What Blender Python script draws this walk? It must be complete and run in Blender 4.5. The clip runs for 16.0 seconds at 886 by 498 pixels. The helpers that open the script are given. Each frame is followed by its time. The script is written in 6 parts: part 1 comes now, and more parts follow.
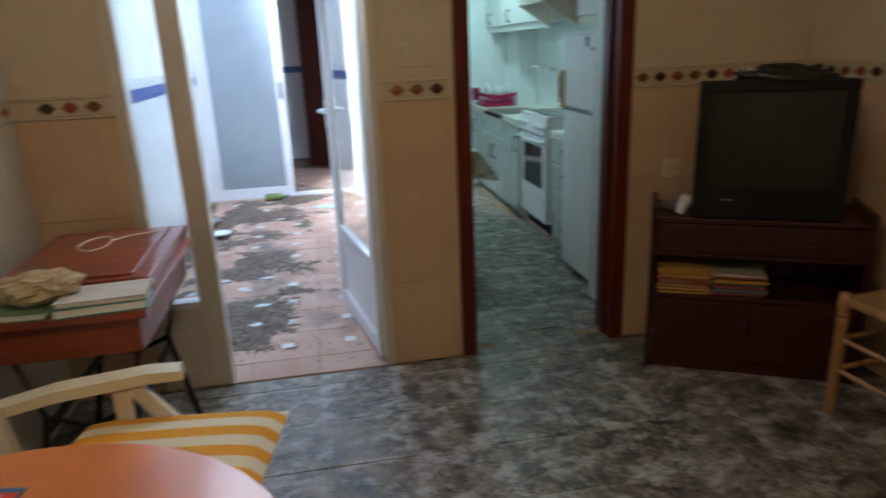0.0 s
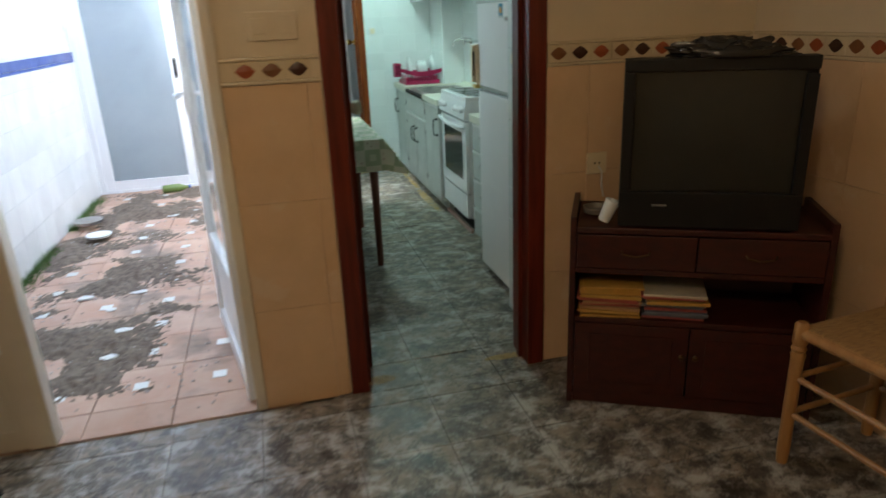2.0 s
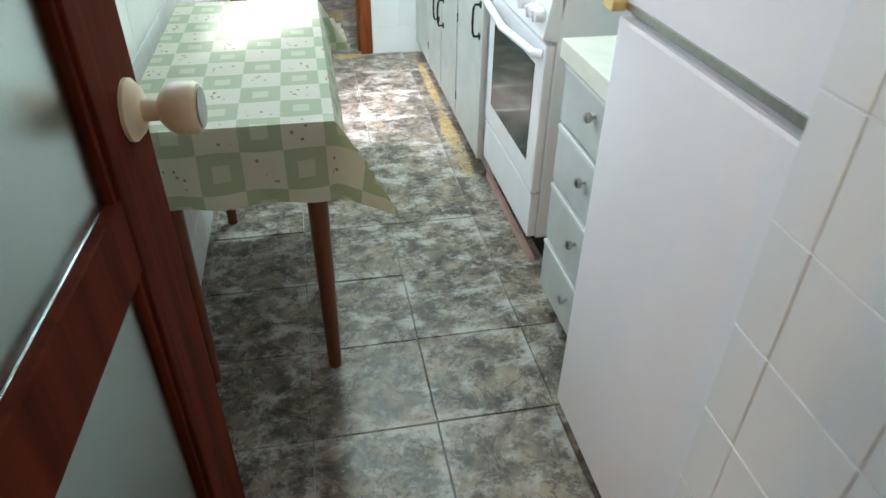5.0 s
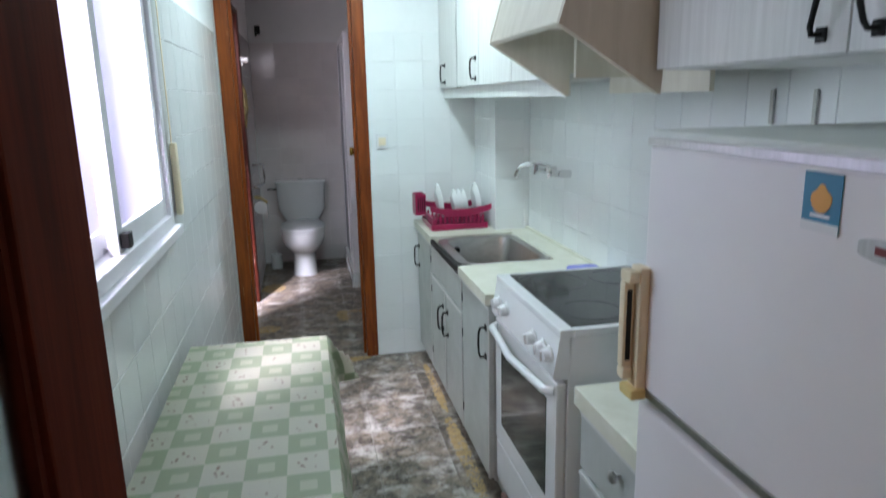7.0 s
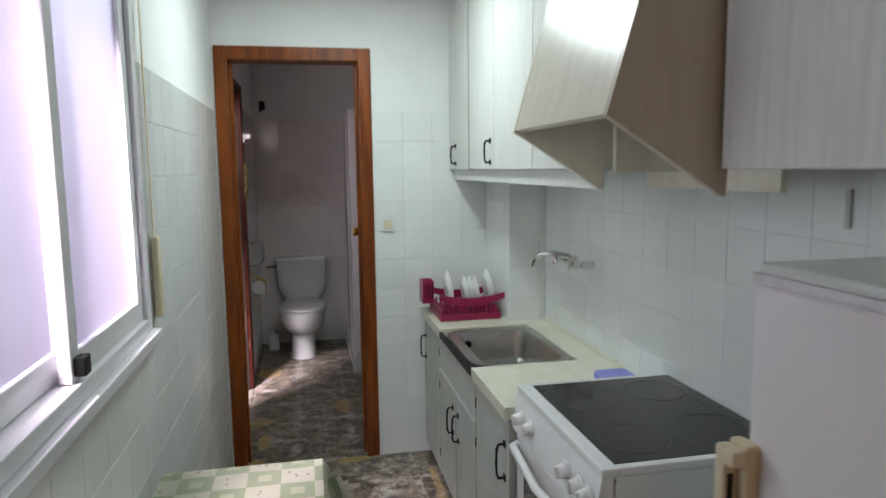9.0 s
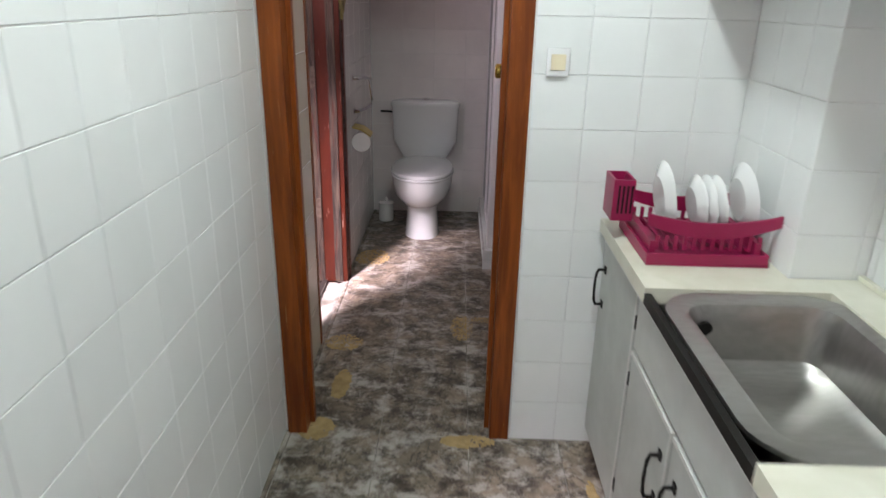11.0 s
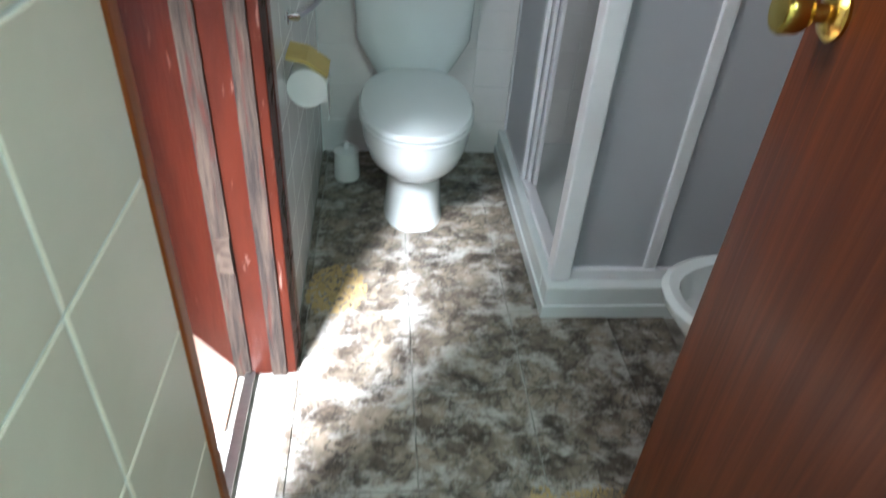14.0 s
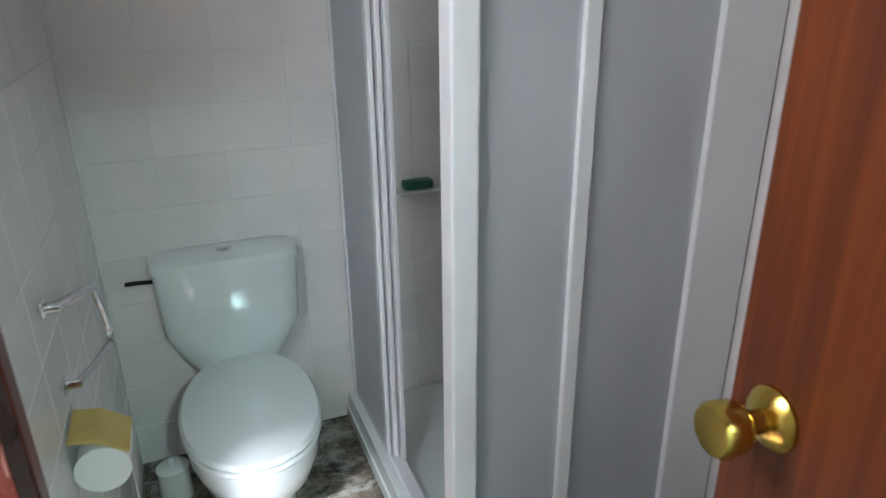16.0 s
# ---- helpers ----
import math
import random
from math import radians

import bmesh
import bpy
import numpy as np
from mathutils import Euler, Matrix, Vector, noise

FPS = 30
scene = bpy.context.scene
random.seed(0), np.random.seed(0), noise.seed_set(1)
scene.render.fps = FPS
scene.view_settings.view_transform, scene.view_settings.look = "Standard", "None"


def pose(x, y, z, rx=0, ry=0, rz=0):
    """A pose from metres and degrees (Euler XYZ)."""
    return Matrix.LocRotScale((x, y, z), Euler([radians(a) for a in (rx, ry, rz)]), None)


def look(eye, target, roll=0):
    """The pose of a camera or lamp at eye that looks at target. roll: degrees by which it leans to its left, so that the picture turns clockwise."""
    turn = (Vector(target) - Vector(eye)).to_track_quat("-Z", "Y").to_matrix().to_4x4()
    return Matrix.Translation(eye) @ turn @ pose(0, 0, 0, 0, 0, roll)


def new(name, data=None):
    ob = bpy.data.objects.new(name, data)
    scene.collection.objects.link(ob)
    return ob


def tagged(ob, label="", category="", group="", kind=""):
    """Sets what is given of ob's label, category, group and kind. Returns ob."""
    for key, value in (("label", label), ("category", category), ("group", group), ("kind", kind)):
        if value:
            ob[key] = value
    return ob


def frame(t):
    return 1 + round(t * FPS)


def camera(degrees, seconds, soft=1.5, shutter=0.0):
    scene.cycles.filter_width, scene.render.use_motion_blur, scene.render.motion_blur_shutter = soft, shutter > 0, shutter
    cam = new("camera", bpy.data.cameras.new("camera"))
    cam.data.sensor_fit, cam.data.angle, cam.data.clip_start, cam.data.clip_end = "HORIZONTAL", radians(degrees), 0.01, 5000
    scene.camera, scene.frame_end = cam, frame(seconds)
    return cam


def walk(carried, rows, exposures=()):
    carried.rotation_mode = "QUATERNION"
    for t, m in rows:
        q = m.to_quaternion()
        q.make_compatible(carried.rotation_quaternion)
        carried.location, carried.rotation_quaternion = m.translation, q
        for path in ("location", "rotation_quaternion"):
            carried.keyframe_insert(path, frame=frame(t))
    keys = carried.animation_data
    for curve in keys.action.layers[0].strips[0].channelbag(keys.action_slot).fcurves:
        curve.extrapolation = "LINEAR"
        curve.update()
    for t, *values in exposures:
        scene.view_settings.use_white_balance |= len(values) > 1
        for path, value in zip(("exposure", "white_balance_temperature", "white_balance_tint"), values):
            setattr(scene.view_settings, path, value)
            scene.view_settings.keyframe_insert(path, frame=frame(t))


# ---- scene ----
cam = camera(67.6, 16.0, shutter=0.4)
PATH = [
    (0, (-0.498, -6.484, 1.365), (-0.168, -4.601, 0.776), -2.4),
    (0.5, (-0.546, -6.481, 1.362), (-0.554, -4.569, 0.776), -1.3),
    (1, (-0.507, -6.46, 1.356), (-0.409, -4.561, 0.736), -1.8),
    (1.5, (-0.338, -6.265, 1.329), (-0.056, -4.397, 0.672), -2.1),
    (2, (-0.129, -5.992, 1.34), (0.33, -4.163, 0.674), -2.4),
    (2.5, (0.007, -5.584, 1.351), (0.574, -3.78, 0.701), -3.8),
    (3, (0.176, -5.16, 1.342), (0.658, -3.35, 0.638), -3.7),
    (5.5, (0.41, -3.647, 1.28), (0.725, -2.07, 0.092), 0.9),
    (6, (0.411, -3.635, 1.349), (0.717, -1.873, 0.454), -1.2),
    (6.5, (0.409, -3.625, 1.413), (0.752, -1.755, 0.793), -1.4),
    (7, (0.409, -3.631, 1.458), (0.799, -1.72, 1.012), -1.2),
    (7.5, (0.41, -3.649, 1.528), (0.819, -1.699, 1.352), -1.5),
    (8, (0.405, -3.657, 1.552), (0.831, -1.705, 1.472), -1.0),
    (10.5, (0.521, -2.283, 1.41), (0.681, -0.4, 0.755), -1.2),
    (11, (0.553, -1.868, 1.395), (0.522, 0.0, 0.68), 1.2),
    (11.5, (0.512, -1.416, 1.406), (0.566, 0.427, 0.629), -0.8),
    (12, (0.488, -0.958, 1.37), (0.415, 0.826, 0.47), -0.2),
    (12.5, (0.423, -0.525, 1.336), (0.404, 1.178, 0.288), -2.0),
    (13, (0.268, -0.244, 1.306), (0.454, 1.326, 0.082), 1.8),
    (13.5, (0.299, -0.091, 1.257), (0.416, 1.402, -0.069), 4.1),
    (14, (0.229, 0.026, 1.342), (0.422, 1.621, 0.149), 4.3),
    (14.5, (0.249, 0.089, 1.423), (0.509, 1.788, 0.401), 2.9),
    (15, (0.256, 0.117, 1.503), (0.601, 1.92, 0.709), 1.2),
    (15.5, (0.257, 0.222, 1.525), (0.837, 2.009, 0.84), 1.2),
    (16, (0.282, 0.409, 1.514), (0.967, 2.136, 0.773), -0.7),
]
walk(cam, [(t, look(eye, target, roll)) for t, eye, target, roll in PATH],
     [(0, 2.35, 5400, 3), (0.5, 2.4, 5850, 5), (1.5, 2.45, 5800, 3), (2, 2.7, 6000, 3), (2.5, 3.2, 6450, 5), (3.2, 3.6, 6500, 6), (5.5, 3.95, 6100, 25), (6, 3.35, 6000, 25), (7, 2.75, 6100, 30), (8, 1.95, 6500, 32), (10.5, 2.85, 6900, 38),
      (12, 3.05, 6850, 42), (13, 3.8, 6600, 26), (14.5, 3.85, 5700, 7), (15, 3.9, 5950, 7), (16, 3.9, 6000, 11)])

# ---- light ----
world = bpy.data.worlds.new("world")
scene.world = world
world.use_nodes = True
wn = world.node_tree
sky = wn.nodes.new("ShaderNodeTexSky")
sky.sky_type = "NISHITA"
sky.sun_disc = False
sky.sun_elevation, sky.sun_rotation = radians(55), radians(215)
wn.links.new(sky.outputs[0], wn.nodes["Background"].inputs[0])
wn.nodes["Background"].inputs[1].default_value = 0.15
sun = new("sun", bpy.data.lights.new("sun", "SUN"))
sun.data.energy, sun.data.angle, sun.data.color = 4.3, radians(16), (0.97, 0.97, 1.0)
sun.matrix_world = look((-3.3, -4.7, 8), (0, 1.3, 0))


H_LAMP = 2.345


def lamp(name, kind, where, power, colour, size=0.1, down=True):
    li = bpy.data.lights.new(name, kind)
    li.energy, li.color = power, colour
    if kind == "AREA":
        li.shape, li.size = "DISK", size
    else:
        li.shadow_soft_size = size
    ob = new(name, li)
    ob.location = where
    return ob


lamp("kitchen_bulb", "AREA", (0.64, -0.92, H_LAMP), 2.7, (0.68, 1.0, 0.90), 0.22)
lamp("living_bulb", "POINT", (-0.45, -6.0, 2.15), 2.8, (1.0, 0.62, 0.32), 0.08)


def opening_light(name, where, towards, power, wide, high, colour=(0.88, 0.95, 1.0)):
    """Added area lamp that stands in for sky light entering by an opening."""
    li = bpy.data.lights.new(name, "AREA")
    li.energy, li.color, li.shape, li.size, li.size_y = power, colour, "RECTANGLE", wide, high
    ob = new(name, li)
    ob.matrix_world = look(where, towards)


# fill lamps added at the openings to brighten kitchen, living room and bathroom
opening_light("window_sky_fill", (-0.10, -2.08, 1.58), (1.0, -2.08, 1.45), 1.5, 1.0, 0.86, (0.74, 0.97, 0.92))
opening_light("patio_door_sky_fill", (-0.63, -3.70, 1.79), (-0.55, -4.4, 0.3), 1.3, 0.60, 0.36)
opening_light("outside_door_sky_fill", (-0.07, 0.95, 1.72), (0.8, 1.35, 1.2), 0.6, 0.5, 0.5, (1.0, 0.99, 0.95))

# ---- materials ----


def mat(name, c1, c2=None, scale=6.0, rough=0.5, metal=0.0, bump=0.0, bscale=None, c3=None, spot=0.62,
        sscale=2.5, rnd=0.0, stretch=(1, 1, 1), coat=0.0, local=False, rvar=0.0):
    """Noise between c1 and c2, patches of c3, a little change from piece to piece, fine relief."""
    m = bpy.data.materials.new(name)
    m.use_nodes = True
    nt, L = m.node_tree, m.node_tree.links
    b = nt.nodes["Principled BSDF"]
    b.inputs["Roughness"].default_value, b.inputs["Metallic"].default_value = rough, metal
    b.inputs["Coat Weight"].default_value = coat
    b.inputs["Coat Roughness"].default_value = 0.15
    c2 = c2 or tuple(v * 0.88 for v in c1)
    if local:
        pos = nt.nodes.new("ShaderNodeTexCoord").outputs["Object"]
    else:
        pos = nt.nodes.new("ShaderNodeNewGeometry").outputs["Position"]
    mp = nt.nodes.new("ShaderNodeMapping")
    mp.inputs["Scale"].default_value = stretch
    L.new(pos, mp.inputs[0])

    def noise_of(s, detail, distort=0.0):
        n = nt.nodes.new("ShaderNodeTexNoise")
        n.inputs["Scale"].default_value, n.inputs["Detail"].default_value = s, detail
        n.inputs["Distortion"].default_value = distort
        n.inputs["Roughness"].default_value = 0.6
        L.new(mp.outputs[0], n.inputs["Vector"])
        return n.outputs["Fac"]

    def mix(fac, a, bb):
        x = nt.nodes.new("ShaderNodeMix")
        x.data_type = "RGBA"
        if isinstance(fac, float):
            x.inputs[0].default_value = fac
        else:
            L.new(fac, x.inputs[0])
        for i, v in ((6, a), (7, bb)):
            if isinstance(v, tuple):
                x.inputs[i].default_value = (*v, 1)
            else:
                L.new(v, x.inputs[i])
        return x.outputs[2]

    def ramp(fac, lo, hi):
        r = nt.nodes.new("ShaderNodeMapRange")
        r.inputs[1].default_value, r.inputs[2].default_value = lo, hi
        L.new(fac, r.inputs[0])
        return r.outputs[0]

    n1 = noise_of(scale, 7, 0.35)
    col = mix(ramp(n1, 0.37, 0.63), c1, c2)
    if c3:
        col = mix(ramp(noise_of(sscale, 9, 0.3), spot, spot + 0.09), col, c3)
    if rnd:
        oi = nt.nodes.new("ShaderNodeObjectInfo")
        hs = nt.nodes.new("ShaderNodeHueSaturation")
        r = nt.nodes.new("ShaderNodeMapRange")
        r.inputs[3].default_value, r.inputs[4].default_value = 1 - rnd, 1 + rnd
        L.new(oi.outputs["Random"], r.inputs[0])
        L.new(r.outputs[0], hs.inputs["Value"])
        L.new(col, hs.inputs["Color"])
        col = hs.outputs[0]
    L.new(col, b.inputs["Base Color"])
    if rvar:
        r = nt.nodes.new("ShaderNodeMapRange")
        r.inputs[1].default_value, r.inputs[2].default_value = 0.3, 0.7
        r.inputs[3].default_value, r.inputs[4].default_value = max(0.03, rough - rvar), min(1, rough + rvar)
        L.new(n1, r.inputs[0])
        L.new(r.outputs[0], b.inputs["Roughness"])
    if bump:
        bp = nt.nodes.new("ShaderNodeBump")
        bp.inputs["Strength"].default_value, bp.inputs["Distance"].default_value = bump, 0.004
        L.new(noise_of(bscale or scale * 3, 4), bp.inputs["Height"])
        L.new(bp.outputs[0], b.inputs["Normal"])
    return m


def glassy(name, colour, rough, trans=1.0):
    m = bpy.data.materials.new(name)
    m.use_nodes = True
    b = m.node_tree.nodes["Principled BSDF"]
    b.inputs["Base Color"].default_value = (*colour, 1)
    b.inputs["Roughness"].default_value = rough
    b.inputs["Transmission Weight"].default_value = trans
    b.inputs["IOR"].default_value = 1.3
    return m


def glow(name, colour, power):
    m = bpy.data.materials.new(name)
    m.use_nodes = True
    b = m.node_tree.nodes["Principled BSDF"]
    b.inputs["Base Color"].default_value = (*colour, 1)
    b.inputs["Emission Color"].default_value = (*colour, 1)
    b.inputs["Emission Strength"].default_value = power
    return m


M_TILE = mat("white_glazed_tile", (0.80, 0.82, 0.81), (0.76, 0.78, 0.77), 3, 0.16, bump=0.05, bscale=9, rnd=0.03)
M_BTILE = mat("pale_bath_tile", (0.79, 0.76, 0.745), (0.74, 0.71, 0.70), 5, 0.15, bump=0.08, bscale=12, rnd=0.03)
M_VTILE = mat("beige_vestibule_tile", (0.76, 0.67, 0.55), (0.71, 0.62, 0.50), 4, 0.22, bump=0.06, bscale=12, rnd=0.03)
M_GROUT = mat("grout", (0.56, 0.55, 0.53), (0.44, 0.43, 0.41), 14, 0.9, bump=0.3)
M_GROUT_F = mat("floor_grout", (0.34, 0.325, 0.29), (0.12, 0.105, 0.085), 9, 0.9, bump=0.5, c3=(0.42, 0.40, 0.36), spot=0.55)
M_PAINT = mat("white_wall_paint", (0.80, 0.81, 0.80), (0.76, 0.77, 0.76), 3, 0.7, bump=0.15, bscale=60)
M_CREAM = mat("cream_wall_paint", (0.66, 0.56, 0.41), (0.60, 0.50, 0.36), 1.6, 0.8, bump=0.25, bscale=30, c3=(0.52, 0.43, 0.31), spot=0.62, sscale=2.0)
M_PEEL = mat("peeling_wall_paint", (0.66, 0.60, 0.47), (0.58, 0.52, 0.40), 2.5, 0.85, bump=0.6, bscale=9, c3=(0.44, 0.40, 0.32), spot=0.57, sscale=3.2)
M_DADO = mat("beige_dado_tile", (0.66, 0.46, 0.29), (0.60, 0.41, 0.25), 5, 0.33, bump=0.08, bscale=14, rnd=0.03, c3=(0.66, 0.50, 0.35), spot=0.6, sscale=6)
M_DADO2 = mat("yellowed_dado_tile", (0.56, 0.47, 0.33), (0.48, 0.40, 0.28), 2.5, 0.4, bump=0.1, c3=(0.60, 0.57, 0.50), spot=0.58, sscale=1.8, rnd=0.04)
M_BORDER = mat("ivory_border_tile", (0.62, 0.52, 0.36), (0.56, 0.46, 0.32), 10, 0.25, bump=0.1)


def floor_mat():
    """Dark stone-look tile: brown-grey clouds, fine cracks, pale scale in patches and along the joints."""
    m = mat("worn_stone_floor_tile", (0.048, 0.037, 0.027), (0.26, 0.212, 0.158), 11, 0.42, bump=0.6, bscale=38, rnd=0.12, rvar=0.12)
    nt, L = m.node_tree, m.node_tree.links
    b = nt.nodes["Principled BSDF"]
    base = b.inputs["Base Color"].links[0].from_socket
    pos = nt.nodes.new("ShaderNodeNewGeometry").outputs["Position"]
    here = nt.nodes.new("ShaderNodeTexCoord").outputs["Object"]

    def calc(op, a, c=0.0):
        n = nt.nodes.new("ShaderNodeMath")
        n.operation = op
        for i, v in enumerate((a, c)):
            if isinstance(v, float):
                n.inputs[i].default_value = v
            else:
                L.new(v, n.inputs[i])
        return n.outputs[0]

    def cloud(scale, detail, rough, distort, stretch=(1, 1, 1)):
        mp = nt.nodes.new("ShaderNodeMapping")
        mp.inputs["Scale"].default_value = stretch
        L.new(pos, mp.inputs[0])
        n = nt.nodes.new("ShaderNodeTexNoise")
        n.inputs["Scale"].default_value, n.inputs["Detail"].default_value = scale, detail
        n.inputs["Roughness"].default_value, n.inputs["Distortion"].default_value = rough, distort
        L.new(mp.outputs[0], n.inputs["Vector"])
        return n.outputs["Fac"]

    def step(v, lo, hi):
        n = nt.nodes.new("ShaderNodeMapRange")
        n.interpolation_type = "SMOOTHSTEP"
        n.inputs[1].default_value, n.inputs[2].default_value = lo, hi
        L.new(v, n.inputs[0])
        return n.outputs[0]

    def blend(fac, a, colour):
        x = nt.nodes.new("ShaderNodeMix")
        x.data_type = "RGBA"
        L.new(fac, x.inputs[0])
        L.new(a, x.inputs[6])
        x.inputs[7].default_value = (*colour, 1)
        return x.outputs[2]

    sp = nt.nodes.new("ShaderNodeSeparateXYZ")
    L.new(here, sp.inputs[0])
    edge = step(calc("MAXIMUM", calc("ABSOLUTE", sp.outputs[0]), calc("ABSOLUTE", sp.outputs[1])), 0.115, 0.149)
    vein = calc("SUBTRACT", 1.0, step(calc("ABSOLUTE", calc("SUBTRACT", cloud(9, 8, 0.7, 0.5), 0.5)), 0.0, 0.035))
    col = blend(calc("MULTIPLY", vein, 0.75), base, (0.022, 0.017, 0.013))
    scale = step(calc("ADD", cloud(7.5, 12, 0.78, 0.2, (1.0, 1.3, 1)), calc("MULTIPLY", edge, 0.055)), 0.49, 0.635)
    col = blend(calc("MULTIPLY", scale, 0.85), col, (0.44, 0.42, 0.38))
    smear = step(cloud(30, 8, 0.72, 0.4), 0.53, 0.64)
    col = blend(calc("MULTIPLY", smear, 0.55), col, (0.36, 0.34, 0.30))
    L.new(col, b.inputs["Base Color"])
    return m


M_FLOOR = floor_mat()
M_PATIO = mat("dirty_terracotta_tile", (0.47, 0.29, 0.21), (0.52, 0.36, 0.28), 5, 0.8, bump=0.4, bscale=20, rnd=0.08,
              c3=(0.22, 0.17, 0.14), spot=0.52, sscale=1.3)
M_PATIOW = mat("stained_patio_wall", (0.78, 0.78, 0.78), (0.66, 0.66, 0.66), 3, 0.8, bump=0.5, bscale=15, c3=(0.42, 0.40, 0.37), spot=0.60, sscale=2.4)
M_PTILE = mat("white_patio_tile", (0.78, 0.79, 0.80), (0.70, 0.71, 0.73), 4, 0.25, bump=0.1, rnd=0.05)
M_BLUE = mat("blue_border_tile", (0.05, 0.08, 0.28), (0.08, 0.12, 0.36), 8, 0.25)
M_DARKWOOD = mat("dark_red_wood", (0.15, 0.022, 0.010), (0.08, 0.012, 0.006), 5, 0.38, bump=0.12, stretch=(6, 6, 0.5), coat=0.1)
M_LEAF = mat("brown_door_wood", (0.13, 0.027, 0.013), (0.07, 0.015, 0.008), 4, 0.75, bump=0.1, stretch=(7, 7, 0.4))
M_DOORO = mat("varnished_door_wood", (0.15, 0.034, 0.008), (0.085, 0.019, 0.006), 5, 0.45, bump=0.1, stretch=(9, 9, 0.35), coat=0.12)
M_FRAMEO = mat("worn_orange_brown_wood", (0.30, 0.072, 0.012), (0.15, 0.032, 0.007), 5, 0.4, bump=0.2, stretch=(6, 6, 0.5), coat=0.08,
               c3=(0.48, 0.29, 0.12), spot=0.655, sscale=16)
M_REDDOOR = mat("scuffed_red_door_paint", (0.060, 0.010, 0.004), (0.040, 0.007, 0.003), 4, 0.5, bump=0.25, c3=(0.20, 0.11, 0.085), spot=0.645, sscale=7, stretch=(5, 5, 1.1))
M_ROT = mat("rotten_bare_wood", (0.018, 0.011, 0.008), (0.075, 0.050, 0.034), 12, 0.9, bump=1.0, bscale=50, stretch=(7, 7, 0.5), c3=(0.06, 0.012, 0.006), spot=0.56, sscale=9)
M_LAM = mat("white_wood_grain_laminate", (0.66, 0.66, 0.63), (0.58, 0.58, 0.55), 12, 0.35, bump=0.08, stretch=(5, 5, 0.3))
M_LAMG = mat("grey_cabinet_laminate", (0.50, 0.52, 0.49), (0.44, 0.46, 0.43), 8, 0.45, bump=0.08, c3=(0.40, 0.33, 0.20), spot=0.73, sscale=5)
M_HOOD = mat("cream_hood_laminate", (0.70, 0.66, 0.55), (0.62, 0.58, 0.47), 6, 0.3, bump=0.05, stretch=(4, 4, 0.5))
M_TOP = mat("cream_worktop", (0.70, 0.69, 0.58), (0.63, 0.62, 0.50), 12, 0.3, bump=0.05, c3=(0.52, 0.47, 0.33), spot=0.68, sscale=6)
M_STEEL = mat("brushed_steel", (0.50, 0.49, 0.47), (0.42, 0.41, 0.39), 20, 0.3, 1.0, bump=0.05, stretch=(1, 8, 1))
M_CHROME = mat("chrome", (0.75, 0.75, 0.76), (0.7, 0.7, 0.71), 4, 0.1, 1.0)
M_BRASS = mat("polished_brass", (0.72, 0.50, 0.12), (0.62, 0.42, 0.09), 9, 0.18, 1.0)
M_ENAMEL = mat("white_enamel", (0.80, 0.80, 0.80), (0.76, 0.76, 0.76), 5, 0.22, coat=0.3)
M_FRIDGE = mat("white_fridge_enamel", (0.80, 0.775, 0.775), (0.77, 0.745, 0.745), 3, 0.33, bump=0.03, c3=(0.60, 0.54, 0.48), spot=0.74, sscale=6)
M_IVORY = mat("yellowed_plastic", (0.76, 0.66, 0.47), (0.70, 0.59, 0.40), 9, 0.4)
M_BLACKGL = mat("black_hob_glass", (0.012, 0.012, 0.013), (0.016, 0.016, 0.017), 6, 0.08)
M_OVENGL = mat("dark_oven_glass", (0.02, 0.035, 0.03), (0.03, 0.045, 0.04), 4, 0.08)
M_BLACK = mat("black_plastic", (0.006, 0.0055, 0.005), (0.009, 0.008, 0.007), 8, 0.5, bump=0.1)
M_PORC = mat("white_porcelain", (0.72, 0.76, 0.75), (0.70, 0.74, 0.73), 3, 0.1, coat=0.5)
M_ALU = mat("white_lacquered_aluminium", (0.80, 0.80, 0.82), (0.76, 0.76, 0.78), 6, 0.3)
M_MAGENTA = mat("magenta_plastic", (0.36, 0.012, 0.075), (0.30, 0.01, 0.06), 8, 0.35)
M_PLATE = mat("white_crockery", (0.78, 0.79, 0.78), (0.74, 0.75, 0.74), 4, 0.12)
M_FROST = glassy("frosted_pane", (0.23, 0.205, 0.265), 0.6)
M_GLASS = glassy("clear_pane", (0.92, 0.96, 0.96), 0.02)
M_RIPPLE = glassy("rippled_pane", (0.85, 0.95, 0.93), 0.25)
M_SHOWERP = mat("grey_acrylic_panel", (0.66, 0.67, 0.70), (0.61, 0.62, 0.65), 2, 0.5, bump=0.03)
M_SHOWERP.node_tree.nodes["Principled BSDF"].inputs["Transmission Weight"].default_value = 0.55

for m_, level in ((M_LEAF, 0.04), (M_DOORO, 0.25), (M_REDDOOR, 0.2), (M_FRAMEO, 0.25), (M_DARKWOOD, 0.3), (M_BLACK, 0.25), (M_FLOOR, 0.35)):
    m_.node_tree.nodes["Principled BSDF"].inputs["Specular IOR Level"].default_value = level

# ---- building helpers ----


def bx(bm, x0, y0, z0, x1, y1, z1, bev=0.0):
    r = bmesh.ops.create_cube(bm, size=1, matrix=Matrix.Translation(((x0 + x1) / 2, (y0 + y1) / 2, (z0 + z1) / 2))
                              @ Matrix.Diagonal((abs(x1 - x0), abs(y1 - y0), abs(z1 - z0), 1)))
    if bev:
        es = {e for v in r["verts"] for e in v.link_edges}
        bmesh.ops.bevel(bm, geom=list(es), offset=bev, segments=2, affect="EDGES", profile=0.6)


